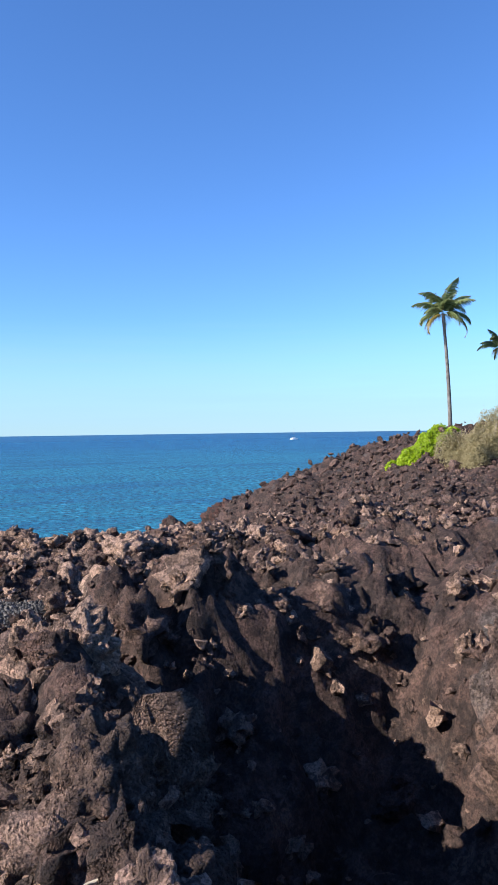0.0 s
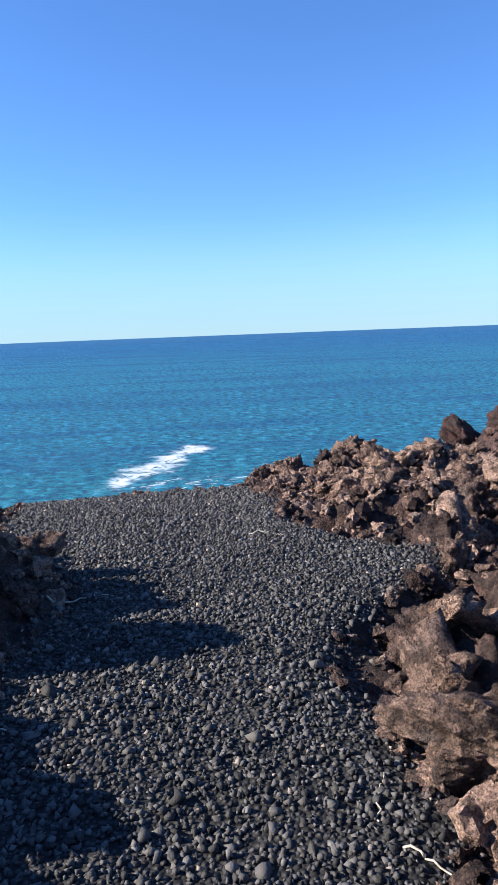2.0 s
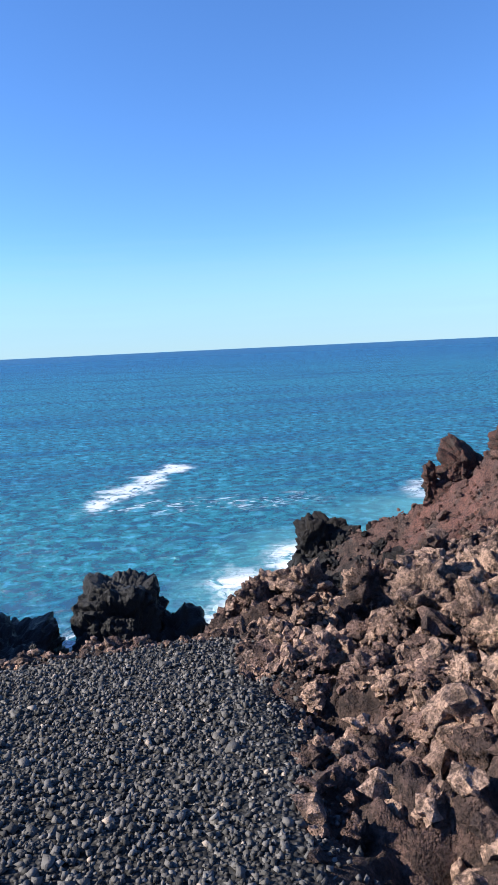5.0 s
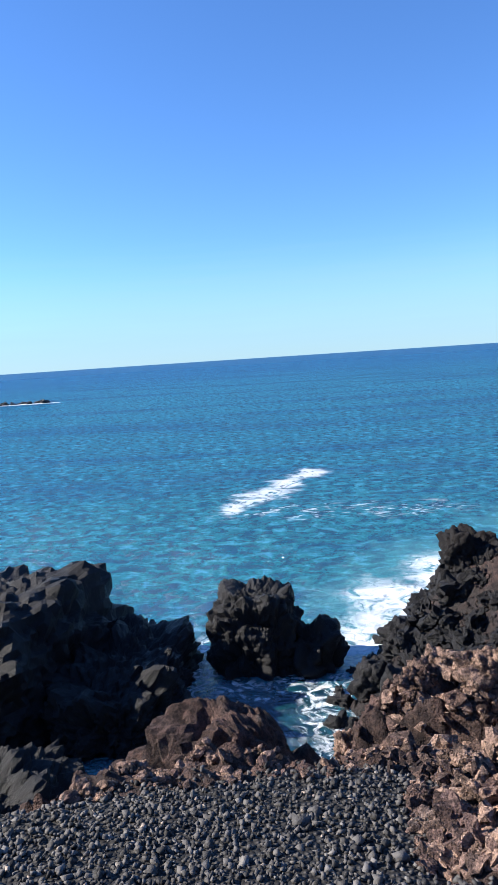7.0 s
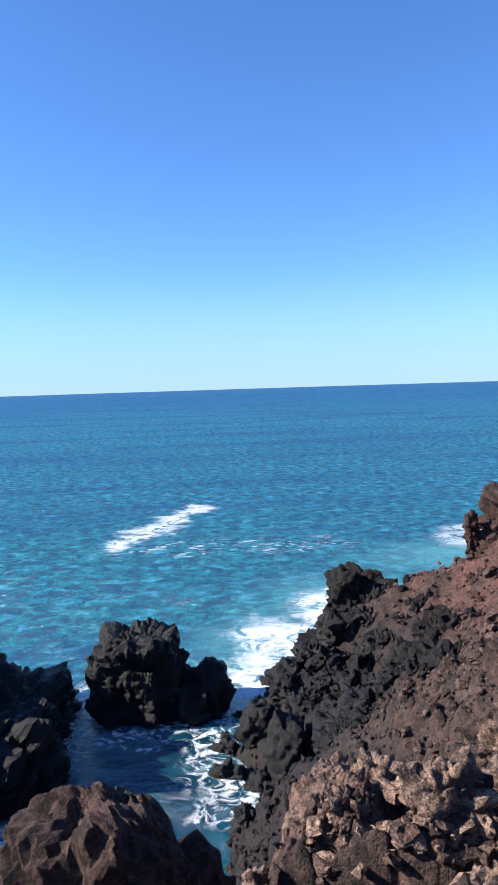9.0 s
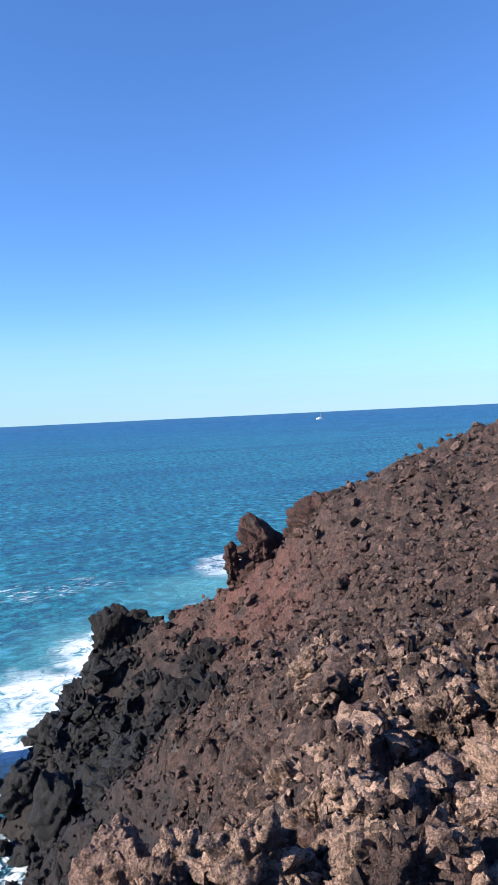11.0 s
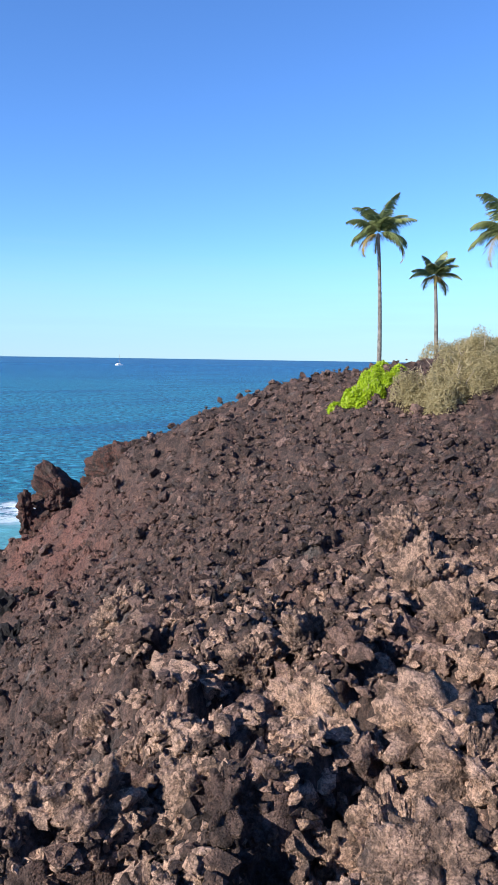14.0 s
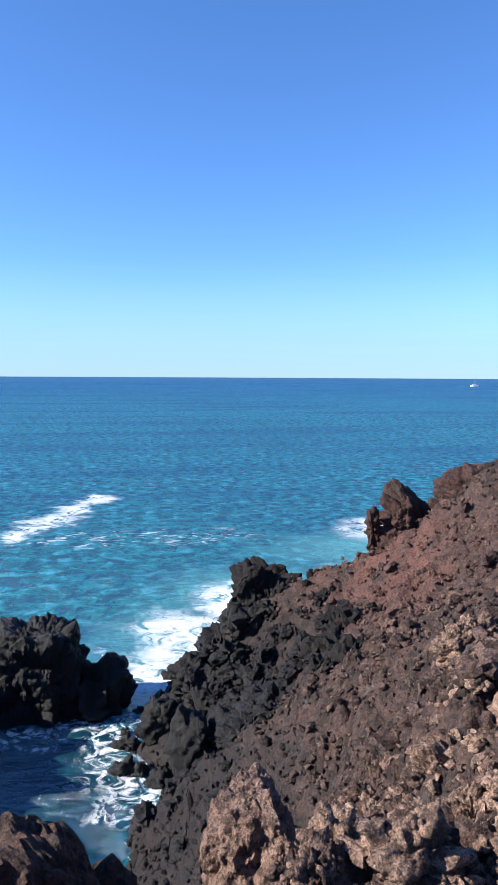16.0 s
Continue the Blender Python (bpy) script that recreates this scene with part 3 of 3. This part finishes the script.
rubble("lava_rubble", 900, 2, 0.015, 0.45, (7.0, 45.0), "broken lava stones scattered down the slope", 0.45, False, 1.0)
for hub in ((4.5, 32.0), (5.0, 36.5), (6.0, 41.5)):
    rubble("shore_rubble", 130, 3, 0.30, 0.5, (0.6, 5.5), "black broken boulders piled above the surf", 0.34, False, 0.0, 0.0, hub, LAVA_BLACK)
rubble("lava_cinder", 24000, 1, 0.0085, 0.5, (8.0, 45.0), "fine dark red-brown cinder over the slope", 0.3, False, 1.0)
rubble("lava_rubble", 260, 3, 0.055, 0.45, (0.3, 4.5), "knobby lava stones heaped beside the path", 0.45, True, 0.0, 0.2, (1.0, 0.9))
rubble("lava_clinker", 2400, 2, 0.024, 0.4, (0.3, 5.0), "brown lava clinker beside the path", 0.45, False, 0.0, 0.2, (0.8, 1.2))
rubble("lava_rubble", 170, 3, 0.052, 0.45, (0.2, 2.6), "broken lava stones by the end of the path", 0.45, True, 0.0, 0.0, (1.7, 6.2))
rubble("lava_clinker", 1000, 2, 0.030, 0.4, (0.2, 2.6), "loose clinker by the end of the path", 0.45, False, 0.0, 0.0, (1.6, 6.2))


def blocks():
    """Larger broken blocks near the path, each a piece of the ground."""
    shapes = [rock_shape(rng, 4, 0.4, 0.28, 5) for _ in range(10)]
    meshes = [mesh_from("rock", v, f, LAVA_ROCK, True) for v, f in shapes]
    made = 0
    while made < 80:
        r = 1.0 * math.exp(rng.uniform(0, 1) * math.log(16))
        a = rng.uniform(-math.pi, math.pi)
        x, y = 0.9 + r * math.sin(a), 4.2 + r * math.cos(a)
        g = float(gravel_mask(np.array([x]), np.array([y]))[0])
        if g > -0.12 or gully(x, y) > 0.2 or y < 2.2 or math.hypot(x - 1.0, y - 5.9) < 0.7:
            continue
        size = min(0.05 + 0.01 * r, 0.045 * (1 + r) ** 0.6 * rng.lognormal(0, 0.5), -g * 0.3 + 0.02)
        ob = new("rock", meshes[rng.integers(len(meshes))])
        ob.parent = GROUND
        ob.matrix_basis = Matrix.LocRotScale((x, y, ground_z(x, y) + 0.15 * size), Euler(rng.uniform(0, 6.28, 3)), Vector((size, size, size)))
        made += 1


blocks()


def lone_rock(name, seed, at, size, material, label, category="rock", level=5, lumps=0.35, jag=0.16, cuts=7, boxy=2.0):
    g = np.random.default_rng(seed)
    v, f = rock_shape(g, level, 0.0, 0.0, cuts, (0.95, 1.05), boxy)
    n = v / np.linalg.norm(v, axis=1)[:, None]
    unit = float(np.prod(size)) ** (1 / 3)
    v = v * np.array(size)
    p = v / unit + g.uniform(-50, 50, 3)
    v = v + n * (unit * (lumps * fractal(p * 1.4, 3, 0.55, 3) - jag * fractal(p * 2.6, 5, 0.62, 9, True)))[:, None]
    ob = new(name, mesh_from(name, v, f, material, level < 6))
    ob.location = at
    return tagged(ob, label, category)


# ---- rocks of the shore ----
lone_rock("sea_rock", 11, (-4.3, 44.0, SEA), (2.45, 2.0, 4.15), LAVA_BLACK, "black lava stack standing in white surf", "sea stack", 6, 0.16, 0.12, 0, 5)
lone_rock("boulder", 21, (-1.2, 43.7, SEA), (1.9, 1.4, 2.4), LAVA_BLACK, "low black wave-worn rock beside the stack", "boulder", 5)
lone_rock("headland", 12, (-18.6, 40.0, SEA), (5.8, 7.0, 5.8), LAVA_BLACK, "tall black lava headland in shade above the water", "headland", 6, 0.16, 0.1, 0, 5)
lone_rock("rock_shelf", 22, (-10.7, 39.8, SEA), (2.8, 5.6, 2.5), LAVA_BLACK, "lower black lava shelf at the foot of the headland", "rock", 6, 0.18, 0.14, 0, 6)
lone_rock("rock_shelf", 25, (-13.4, 27.5, SEA), (3.0, 4.4, 2.4), LAVA_BLACK, "low black lava shelf below the headland", "rock", 6, 0.25, 0.14, 0, 5)
lone_rock("boulder", 13, (-0.65, 12.4, -4.9), (1.6, 1.2, 3.0), LAVA_ROCK, "brown lava boulder below the gravel rim", "boulder", 6, 0.18, 0.09, 5)
lone_rock("boulder", 17, (1.35, 13.4, -3.75), (0.62, 0.6, 0.95), LAVA_ROCK, "steep-sided brown lava slab on the slope", "boulder", 6, 0.15, 0.08, 5, 4)
lone_rock("boulder", 18, (2.7, 33.3, -13.0), (0.85, 0.8, 1.7), LAVA_BLACK, "pale grey upright boulder above the inlet", "boulder", 5, 0.2, 0.06, 5, 3)
lone_rock("rock_crag", 14, (15.9, 41.2, -6.4), (2.1, 1.8, 2.1), LAVA_RED, "red-brown lava crag on the shore ridge", "rock", 6, 0.4, 0.14, 5, 3)
lone_rock("rock_crag", 29, (17.3, 40.4, -5.6), (1.2, 1.1, 1.2), LAVA_RED, "broken red-brown lava between crag and knob", "rock", 5, 0.4, 0.16, 5, 3)
lone_rock("rock_crag", 26, (14.3, 40.9, -7.9), (0.9, 0.9, 1.6), LAVA_RED, "crumbling red and pale lava at the crag's foot", "rock", 5, 0.4, 0.14, 5, 3)
lone_rock("rock_spike", 23, (13.2, 41.0, -6.5), (0.32, 0.4, 1.25), LAVA_RED, "thin lava spike leaning beside the crag", "rock", 5, 0.3, 0.2, 4)
lone_rock("rock", 24, (18.6, 39.2, -4.4), (2.0, 1.8, 1.7), LAVA_RED, "rounded brown lava knob on the ridge", "rock", 6, 0.3, 0.1, 5, 3)
lone_rock("outcrop", 15, (7.6, 40.3, -10.8), (1.8, 1.6, 2.9), LAVA_BLACK, "jagged black lava outcrop above the surf", "rock", 6, 0.35, 0.13, 4, 4)
lone_rock("outcrop", 27, (6.5, 39.9, -9.0), (0.75, 0.7, 1.5), LAVA_BLACK, "overhanging black lava horn of the outcrop", "rock", 5, 0.3, 0.16, 4, 3)
lone_rock("outcrop", 28, (10.2, 40.3, -9.0), (0.9, 0.8, 0.9), LAVA_BLACK, "low black lava hump beside the outcrop", "rock", 5, 0.35, 0.13, 4, 3)
lone_rock("boulder", 16, (1.0, 2.3, 0.2), (0.54, 0.5, 0.38), LAVA_TAN, "large ochre lava boulder beside the gravel", "boulder", 6, 0.45, 0.1, 4)
for k, (x, y, s) in enumerate(((1.85, 7.65, 0.24), (1.75, 7.2, 0.2), (2.25, 7.55, 0.2), (3.3, 9.7, 0.24), (5.9, 10.6, 0.5), (3.0, 10.0, 0.22), (1.68, 9.5, 0.2), (1.35, 8.3, 0.15), (2.3, 10.8, 0.3), (1.35, 7.1, 0.17),
        (0.95, 8.55, 0.14), (0.72, 8.8, 0.13), (4.6, 9.2, 0.3), (2.75, 8.3, 0.2), (7.2, 11.8, 0.45), (5.5, 16.5, 0.5), (2.5, 0.25, 0.24))):
    tall = (0.9, 1.1, 1.25)[k % 3]
    lone_rock("boulder", 40 + k, (x, y, ground_z(x, y) + 0.1 * s), (s, s * 0.85, s * tall), LAVA_TAN, "weathered pinkish-brown lava boulder on the slope", "boulder", 6 if s > 0.19 else 5, 0.45, 0.2, 6)


for k, (x, y, wide, high, label) in enumerate(((-1.42, 3.3, 0.24, 0.24, "jagged dark lava rock beside the gravel"), (-1.36, 3.92, 0.22, 0.2, "jagged dark lava rock beside the gravel"), (-1.3, 2.3, 0.22, 0.2, "jagged dark lava rock beside the gravel"), (-1.45, 1.5, 0.24, 0.1, "jagged dark lava rock beside the gravel"),
        (0.88, 0.45, 0.15, 0.17, "knobby pinkish lava rock on the bank"), (1.0, 1.3, 0.16, 0.17, "knobby pinkish lava rock on the bank"),
        (0.85, -0.2, 0.12, 0.13, "knobby pinkish lava rock on the bank"), (3.1, 0.75, 0.28, 1.0, "tall knobby brown lava rock beside the hollow"), (1.85, 5.95, 0.24, 0.15, "dark knobby lava rock beside the gravel"), (2.35, 5.5, 0.26, 0.16, "dark knobby lava rock beside the gravel"),
        (0.95, 3.4, 0.2, 0.2, "knobby pinkish lava rock beside the gravel"), (1.6, 4.9, 0.26, 0.2, "broken brown lava rock beside the gravel"), (1.95, 5.6, 0.26, 0.2, "broken brown lava rock beside the gravel"))):
    lone_rock("rock", 80 + k, (x, y, ground_z(x, y) + (0.75 if high > 0.5 else 0.3) * high), (wide, wide * 0.9, high), LAVA_ROCK, label, "rock", 5, 0.45, 0.18, 6)


def cove_boulders():
    """Wave-worn black boulders along the water's edge."""
    g = np.random.default_rng(77)
    first = [lone_rock("boulder", 60 + k, (0, 0, -60), (1, 1, 0.85), LAVA_BLACK, "black wave-worn boulder at the water's edge", "boulder", 4, 0.4, 0.16, 6) for k in range(4)]
    for ob in first:
        ob["group"] = "boulders along the cove"
    shore = COAST[1:8]
    for k in range(64):
        (ax, ay), (bx, by) = shore[k % (len(shore) - 1)], shore[k % (len(shore) - 1) + 1]
        t, off = g.random(), g.uniform(-1.2, 5.0)
        dx, dy = bx - ax, by - ay
        l = math.hypot(dx, dy)
        x, y = ax + dx * t + dy / l * off, ay + dy * t - dx / l * off
        s = min(1.1, g.lognormal(math.log(0.6), 0.45))
        z = max(ground_z(x, y), SEA - 0.2) + 0.2 * s
        m = Matrix.LocRotScale((x, y, z), Euler(g.uniform(0, 6.28, 3)), Vector((s, s, s)))
        if k < 4:
            first[k].matrix_basis = m
        else:
            copy_thing(first[k % 4], m).scale = (s, s, s)


cove_boulders()


# ---- plants ----
def part(name, data, parent, label=""):
    ob = new(name, data)
    ob.parent = parent
    if label:
        ob["label"] = label
    return ob


def tube(points, radii, sides=10):
    vs, fs = [], []
    for k, (p, r) in enumerate(zip(points, radii)):
        for i in range(sides):
            a = 2 * math.pi * i / sides
            vs.append((p[0] + r * math.cos(a), p[1] + r * math.sin(a), p[2]))
            if k:
                j = (i + 1) % sides
                b = (k - 1) * sides
                fs.append((b + i, b + j, b + sides + j, b + sides + i))
    return np.array(vs), np.array(fs)


def palm(at, height, seed, lean, crown=2.4, fronds=17):
    g = np.random.default_rng(seed)
    root = new("palm_tree")
    root.location = at
    n = 60
    t = np.linspace(0, 1, n)
    px = lean * (t ** 1.6 - t) + lean * t
    pts = np.stack((px, 0.3 * lean * t, t * height), 1)
    rad = 0.115 * (1 - 0.35 * t) * (1 + 0.05 * (np.arange(n) % 2)) + 0.06 * np.exp(-t * 18)
    v, f = tube(pts, rad)
    part("trunk", mesh_from("trunk", v, f, PALM_BARK, True), root)
    top = pts[-1]
    for k in range(fronds):
        a = 2 * math.pi * k * 0.381966 + g.uniform(-0.2, 0.2)
        up = radians(88 - 92 * (k / (fronds - 1)) + g.uniform(-8, 8))
        length = crown * g.uniform(0.85, 1.1)
        droop = g.uniform(0.7, 1.3) + 0.3 * k / fronds
        vs, fs = [], []
        pos, ang = np.array(top), up
        side = np.array((-math.sin(a), math.cos(a), 0))
        steps = 42
        for s in range(steps):
            w = s / (steps - 1)
            d = np.array((math.cos(a) * math.cos(ang), math.sin(a) * math.cos(ang), math.sin(ang)))
            pos = pos + d * length / steps
            ang -= droop * 1.6 / steps * (0.4 + w)
            if s < 4:
                continue
            ll = 0.7 * crown / 2.3 * (math.sin(math.pi * min(1, 0.18 + 0.8 * w)) ** 0.7) * g.uniform(0.85, 1.1)
            for sg in (-1, 1):
                way = side * sg * 0.75 + d * 0.55 - np.array((0, 0, 0.35 + 0.3 * g.random()))
                way = way / np.linalg.norm(way) * ll
                b = len(vs)
                wid = d * 0.026
                vs += [pos - wid, pos + wid, pos + way * 0.55 + wid * 0.8 + np.array((0, 0, 0.03)), pos + way * 0.55 - wid * 0.8, pos + way - np.array((0, 0, ll * 0.12))]
                fs += [(b, b + 1, b + 2), (b, b + 2, b + 3), (b + 3, b + 2, b + 4)]
        old = k >= fronds - 3
        part("frond", mesh_from("frond", np.array(vs), np.array(fs), PALM_OLD if old else PALM_LEAF), root, "yellowed drooping frond" if old else "")
    return root


def shrub(name, at, size, count, leaf, material, seed, label, category="shrub", lumps=12, bulge=0.45):
    """A low bush: a cloud of leaves over several mounds, with twigs inside."""
    g = np.random.default_rng(seed)
    root = new(name)
    root.location = at
    mounds = [(g.uniform(-0.75, 0.75, 2) * np.array(size[:2]), g.uniform(0.55, 0.9)) for _ in range(lumps)]
    lie = [ground_z(at[0] + m[0][0], at[1] + m[0][1]) - at[2] - 0.12 for m in mounds]
    vs = np.zeros((count, 4, 3))
    for i in range(count):
        which = g.integers(len(mounds))
        (mx, my), mh = mounds[which]
        d = g.normal(size=3)
        d[2] = abs(d[2])
        d /= np.linalg.norm(d)
        rr = g.uniform(0.55, 1.02) ** 0.5
        rr *= 1 + 0.05 * g.normal()
        p = np.array((mx + d[0] * size[0] * bulge * rr, my + d[1] * size[1] * bulge * rr, lie[which] + d[2] * size[2] * mh * rr))
        n = d + 0.7 * g.normal(size=3)
        n /= np.linalg.norm(n)
        u = np.cross(n, g.normal(size=3))
        u /= np.linalg.norm(u)
        w = np.cross(n, u)
        l = leaf * g.uniform(0.6, 1.3)
        vs[i] = (p - u * l, p + w * l * 0.45, p + u * l, p - w * l * 0.45)
    f = np.arange(count * 4).reshape(-1, 4)
    part("leaves", mesh_from("leaves", vs.reshape(-1, 3), f, material), root)
    tv, tf, base = [], [], 0
    for _ in range(40):
        which = g.integers(len(mounds))
        (mx, my), mh = mounds[which]
        e = np.array((mx + g.normal() * size[0] * 0.25, my + g.normal() * size[1] * 0.25, lie[which] + size[2] * mh * g.uniform(0.6, 0.95)))
        v, q = tube([np.array((mx * 0.7, my * 0.7, lie[which])), np.array((e[0] * 0.8, e[1] * 0.8, 0.5 * (lie[which] + e[2]))), e], (0.03, 0.02, 0.008), 5)
        tv.append(v)
        tf.append(q + base)
        base += len(v)
    part("twigs", mesh_from("twigs", np.concatenate(tv), np.concatenate(tf), TWIG), root)
    return tagged(root, label, category)


tagged(palm((27.35, 30.0, 0.9), 6.95, 1, -0.6, 2.0, 19), "tall slender coconut palm behind green shrubs", "palm tree", "palms on the headland")
tagged(palm((30.6, 29.0, 1.3), 4.7, 2, -0.55, 1.5, 14), "shorter coconut palm with yellowed fronds", "palm tree", "palms on the headland")
tagged(palm((30.6, 25.0, 0.6), 7.1, 3, -0.5, 2.4, 18), "coconut palm with long drooping fronds", "palm tree", "palms on the headland")
shrub("shrub", (22.2, 26.4, ground_z(22.2, 26.4) - 0.1), (1.4, 0.8, 0.85), 26000, 0.06, NAUPAKA, 5, "bright yellow-green leafy shrub on the lava", lumps=26, bulge=0.32)
shrub("shrub", (23.6, 26.6, ground_z(23.6, 26.6) - 0.1), (1.5, 0.9, 0.7), 22000, 0.06, NAUPAKA, 7, "bright yellow-green leafy shrub on the lava", lumps=26, bulge=0.32)
shrub("scrub", (23.3, 23.2, ground_z(23.3, 23.2) - 0.15), (1.7, 1.4, 1.5), 56000, 0.042, SCRUB, 6, "dry grey-green scrub covering the lava", lumps=40, bulge=0.3)
shrub("scrub", (25.6, 22.7, ground_z(25.6, 22.7) - 0.15), (2.1, 1.6, 1.9), 60000, 0.042, SCRUB, 8, "dry grey-green scrub covering the lava", lumps=40, bulge=0.3)
shrub("scrub", (27.6, 20.0, ground_z(27.6, 20.0) - 0.15), (2.2, 2.0, 2.2), 40000, 0.048, SCRUB, 10, "dry grey-green scrub covering the lava", lumps=34, bulge=0.32)
shrub("scrub", (31.2, 27.0, ground_z(31.2, 27.0) - 0.1), (2.4, 2.0, 1.45), 30000, 0.05, SCRUB, 9, "darker dry scrub behind the palms")


# ---- far things ----
def islet():
    g = np.random.default_rng(90)
    root = new("islet")
    root.location = (-172, 362, SEA)
    for k in range(14):
        v, f = rock_shape(g, 3, 0.35, 0.2)
        x = -26 + 4.2 * k
        h = g.uniform(0.7, 2.2)
        me = mesh_from("rock", v * np.array((3.2, 3.0, h)) + np.array((x, g.uniform(-3, 3), 0)), f, LAVA_BLACK)
        part("rock", me, root)
    v, f = BALL[4]
    me = mesh_from("surf", v * np.array((34, 5, 0.12)) + np.array((4, -1, 0.05)), f, FOAM, True)
    part("surf", me, root, "white surf round the rocks")
    return tagged(root, "low black reef rocks in white surf far out", "islet")


def sailboat():
    root = new("sailboat")
    root.location = (598, 1112, SEA)
    bm = bmesh.new()
    bmesh.ops.create_cube(bm, size=1)
    bmesh.ops.subdivide_edges(bm, edges=bm.edges[:], cuts=6, use_grid_fill=True)
    for v in bm.verts:
        end = abs(v.co.x) * 2
        v.co.x *= 15
        v.co.y *= 5.5 * (1 - 0.6 * end ** 3)
        v.co.z = 0.9 + v.co.z * 1.9 + 0.4 * end ** 2
    me = bpy.data.meshes.new("hull")
    bm.to_mesh(me)
    bm.free()
    me.materials.append(WHITE_HULL)
    part("hull", me, root)
    v, f = BALL[3]
    part("cabin", mesh_from("cabin", np.sign(v) * np.abs(v) ** 0.4 * np.array((3.6, 2.0, 1.0)) + np.array((-0.5, 0, 2.7)), f, WHITE_HULL), root)
    v, f = tube([np.array((0.5, 0, 2.0)), np.array((0.5, 0, 20.0))], (0.35, 0.25), 8)
    part("mast", mesh_from("mast", v, f, TWIG), root, "bare grey mast")
    v, f = tube([np.array((0, 0, 0)), np.array((0, 0, 6.0))], (0.3, 0.3), 8)
    v = v @ np.array(((0, 0, 1), (0, 1, 0), (-1, 0, 0))) + np.array((0.3, 0, 4.6))
    part("boom", mesh_from("boom", v, f, plain("dark sail cover", (0.03, 0.04, 0.08), (0.05, 0.06, 0.1), 2)), root, "dark furled sail on the boom")
    return tagged(root, "white sailing catamaran with bare mast far out at sea", "sailboat")


FOAM = plain("sea foam", (0.72, 0.75, 0.78), (0.85, 0.86, 0.87), 0.6, 0.9)
islet()
sailboat()


# ---- litter ----
STICK = plain("bleached stick", (0.34, 0.29, 0.22), (0.58, 0.52, 0.43), 40, 0.8)


def stick(x, y, turn, length, bend, thick, label, lift=0.012, fork=False):
    g = np.random.default_rng(int(1000 * (x + 9) + 77 * y))
    n = 12
    t = np.linspace(-0.5, 0.5, n)
    pts = np.stack((t * length, bend * (0.25 - t * t) * 4 * length, lift + 0.25 * bend * length * (0.25 - t * t) * 4), 1)
    pts[:, 1:] += 0.006 * g.normal(size=(n, 2))
    rot = np.array(((math.cos(turn), -math.sin(turn)), (math.sin(turn), math.cos(turn))))
    pts[:, :2] = pts[:, :2] @ rot.T + np.array((x, y))
    pts[:, 2] += [max(ground_z(a, b), ground_z(x, y) - 0.03) for a, b in pts[:, :2]]
    cu = bpy.data.curves.new("stick", "CURVE")
    cu.dimensions, cu.bevel_depth, cu.bevel_resolution = "3D", thick, 2
    sp = cu.splines.new("POLY")
    sp.points.add(n - 1)
    for k, p in enumerate(pts):
        sp.points[k].co = (*p, 1)
        sp.points[k].radius = 1.0 - 0.6 * k / n
    if fork:
        sp = cu.splines.new("POLY")
        sp.points.add(3)
        for k in range(4):
            p = pts[5] + (pts[-1] - pts[5]) * k * 0.2 + np.array((0.02 * k, -0.03 * k, 0.008 * k))
            sp.points[k].co = (*p, 1)
            sp.points[k].radius = 0.7 - 0.15 * k
    cu.materials.append(STICK)
    return tagged(new("stick", cu), label, "stick")


for x, y, turn, length, bend, thick, fork in ((0.25, 5.1, 0.0, 0.22, 0.03, 0.007, False), (0.42, 5.0, -0.4, 0.12, 0.05, 0.003, False),
        (-0.75, 3.9, 0.5, 0.32, 0.05, 0.005, False), (-0.95, 2.7, -0.35, 0.36, 0.1, 0.006, True), (-1.15, 2.3, 1.3, 0.3, 0.15, 0.005, True),
        (-1.0, 1.75, 0.0, 0.4, 0.08, 0.007, True), (0.42, 2.2, 1.2, 0.22, 0.05, 0.003, False), (0.5, 1.9, -0.9, 0.24, 0.05, 0.004, True),
        (0.42, 1.5, 0.8, 0.2, 0.06, 0.005, False), (0.85, 0.1, 0.1, 0.34, 0.02, 0.006, False), (1.5, 0.3, 1.0, 0.25, 0.1, 0.004, True),
        (1.6, 0.8, -0.5, 0.22, 0.1, 0.004, False), (1.9, 0.5, 0.4, 0.3, 0.1, 0.005, True), (1.35, 0.7, 1.2, 0.2, 0.08, 0.004, False),
        (1.5, 7.5, -0.7, 0.3, 0.12, 0.005, False), (9.3, 13.6, 0.3, 0.7, 0.03, 0.008, False), (-0.9, 4.9, 0.2, 0.14, 0.05, 0.004, False)):
    stick(x, y, turn, length, bend, thick, "bleached dry stick lying on the lava", fork=fork)
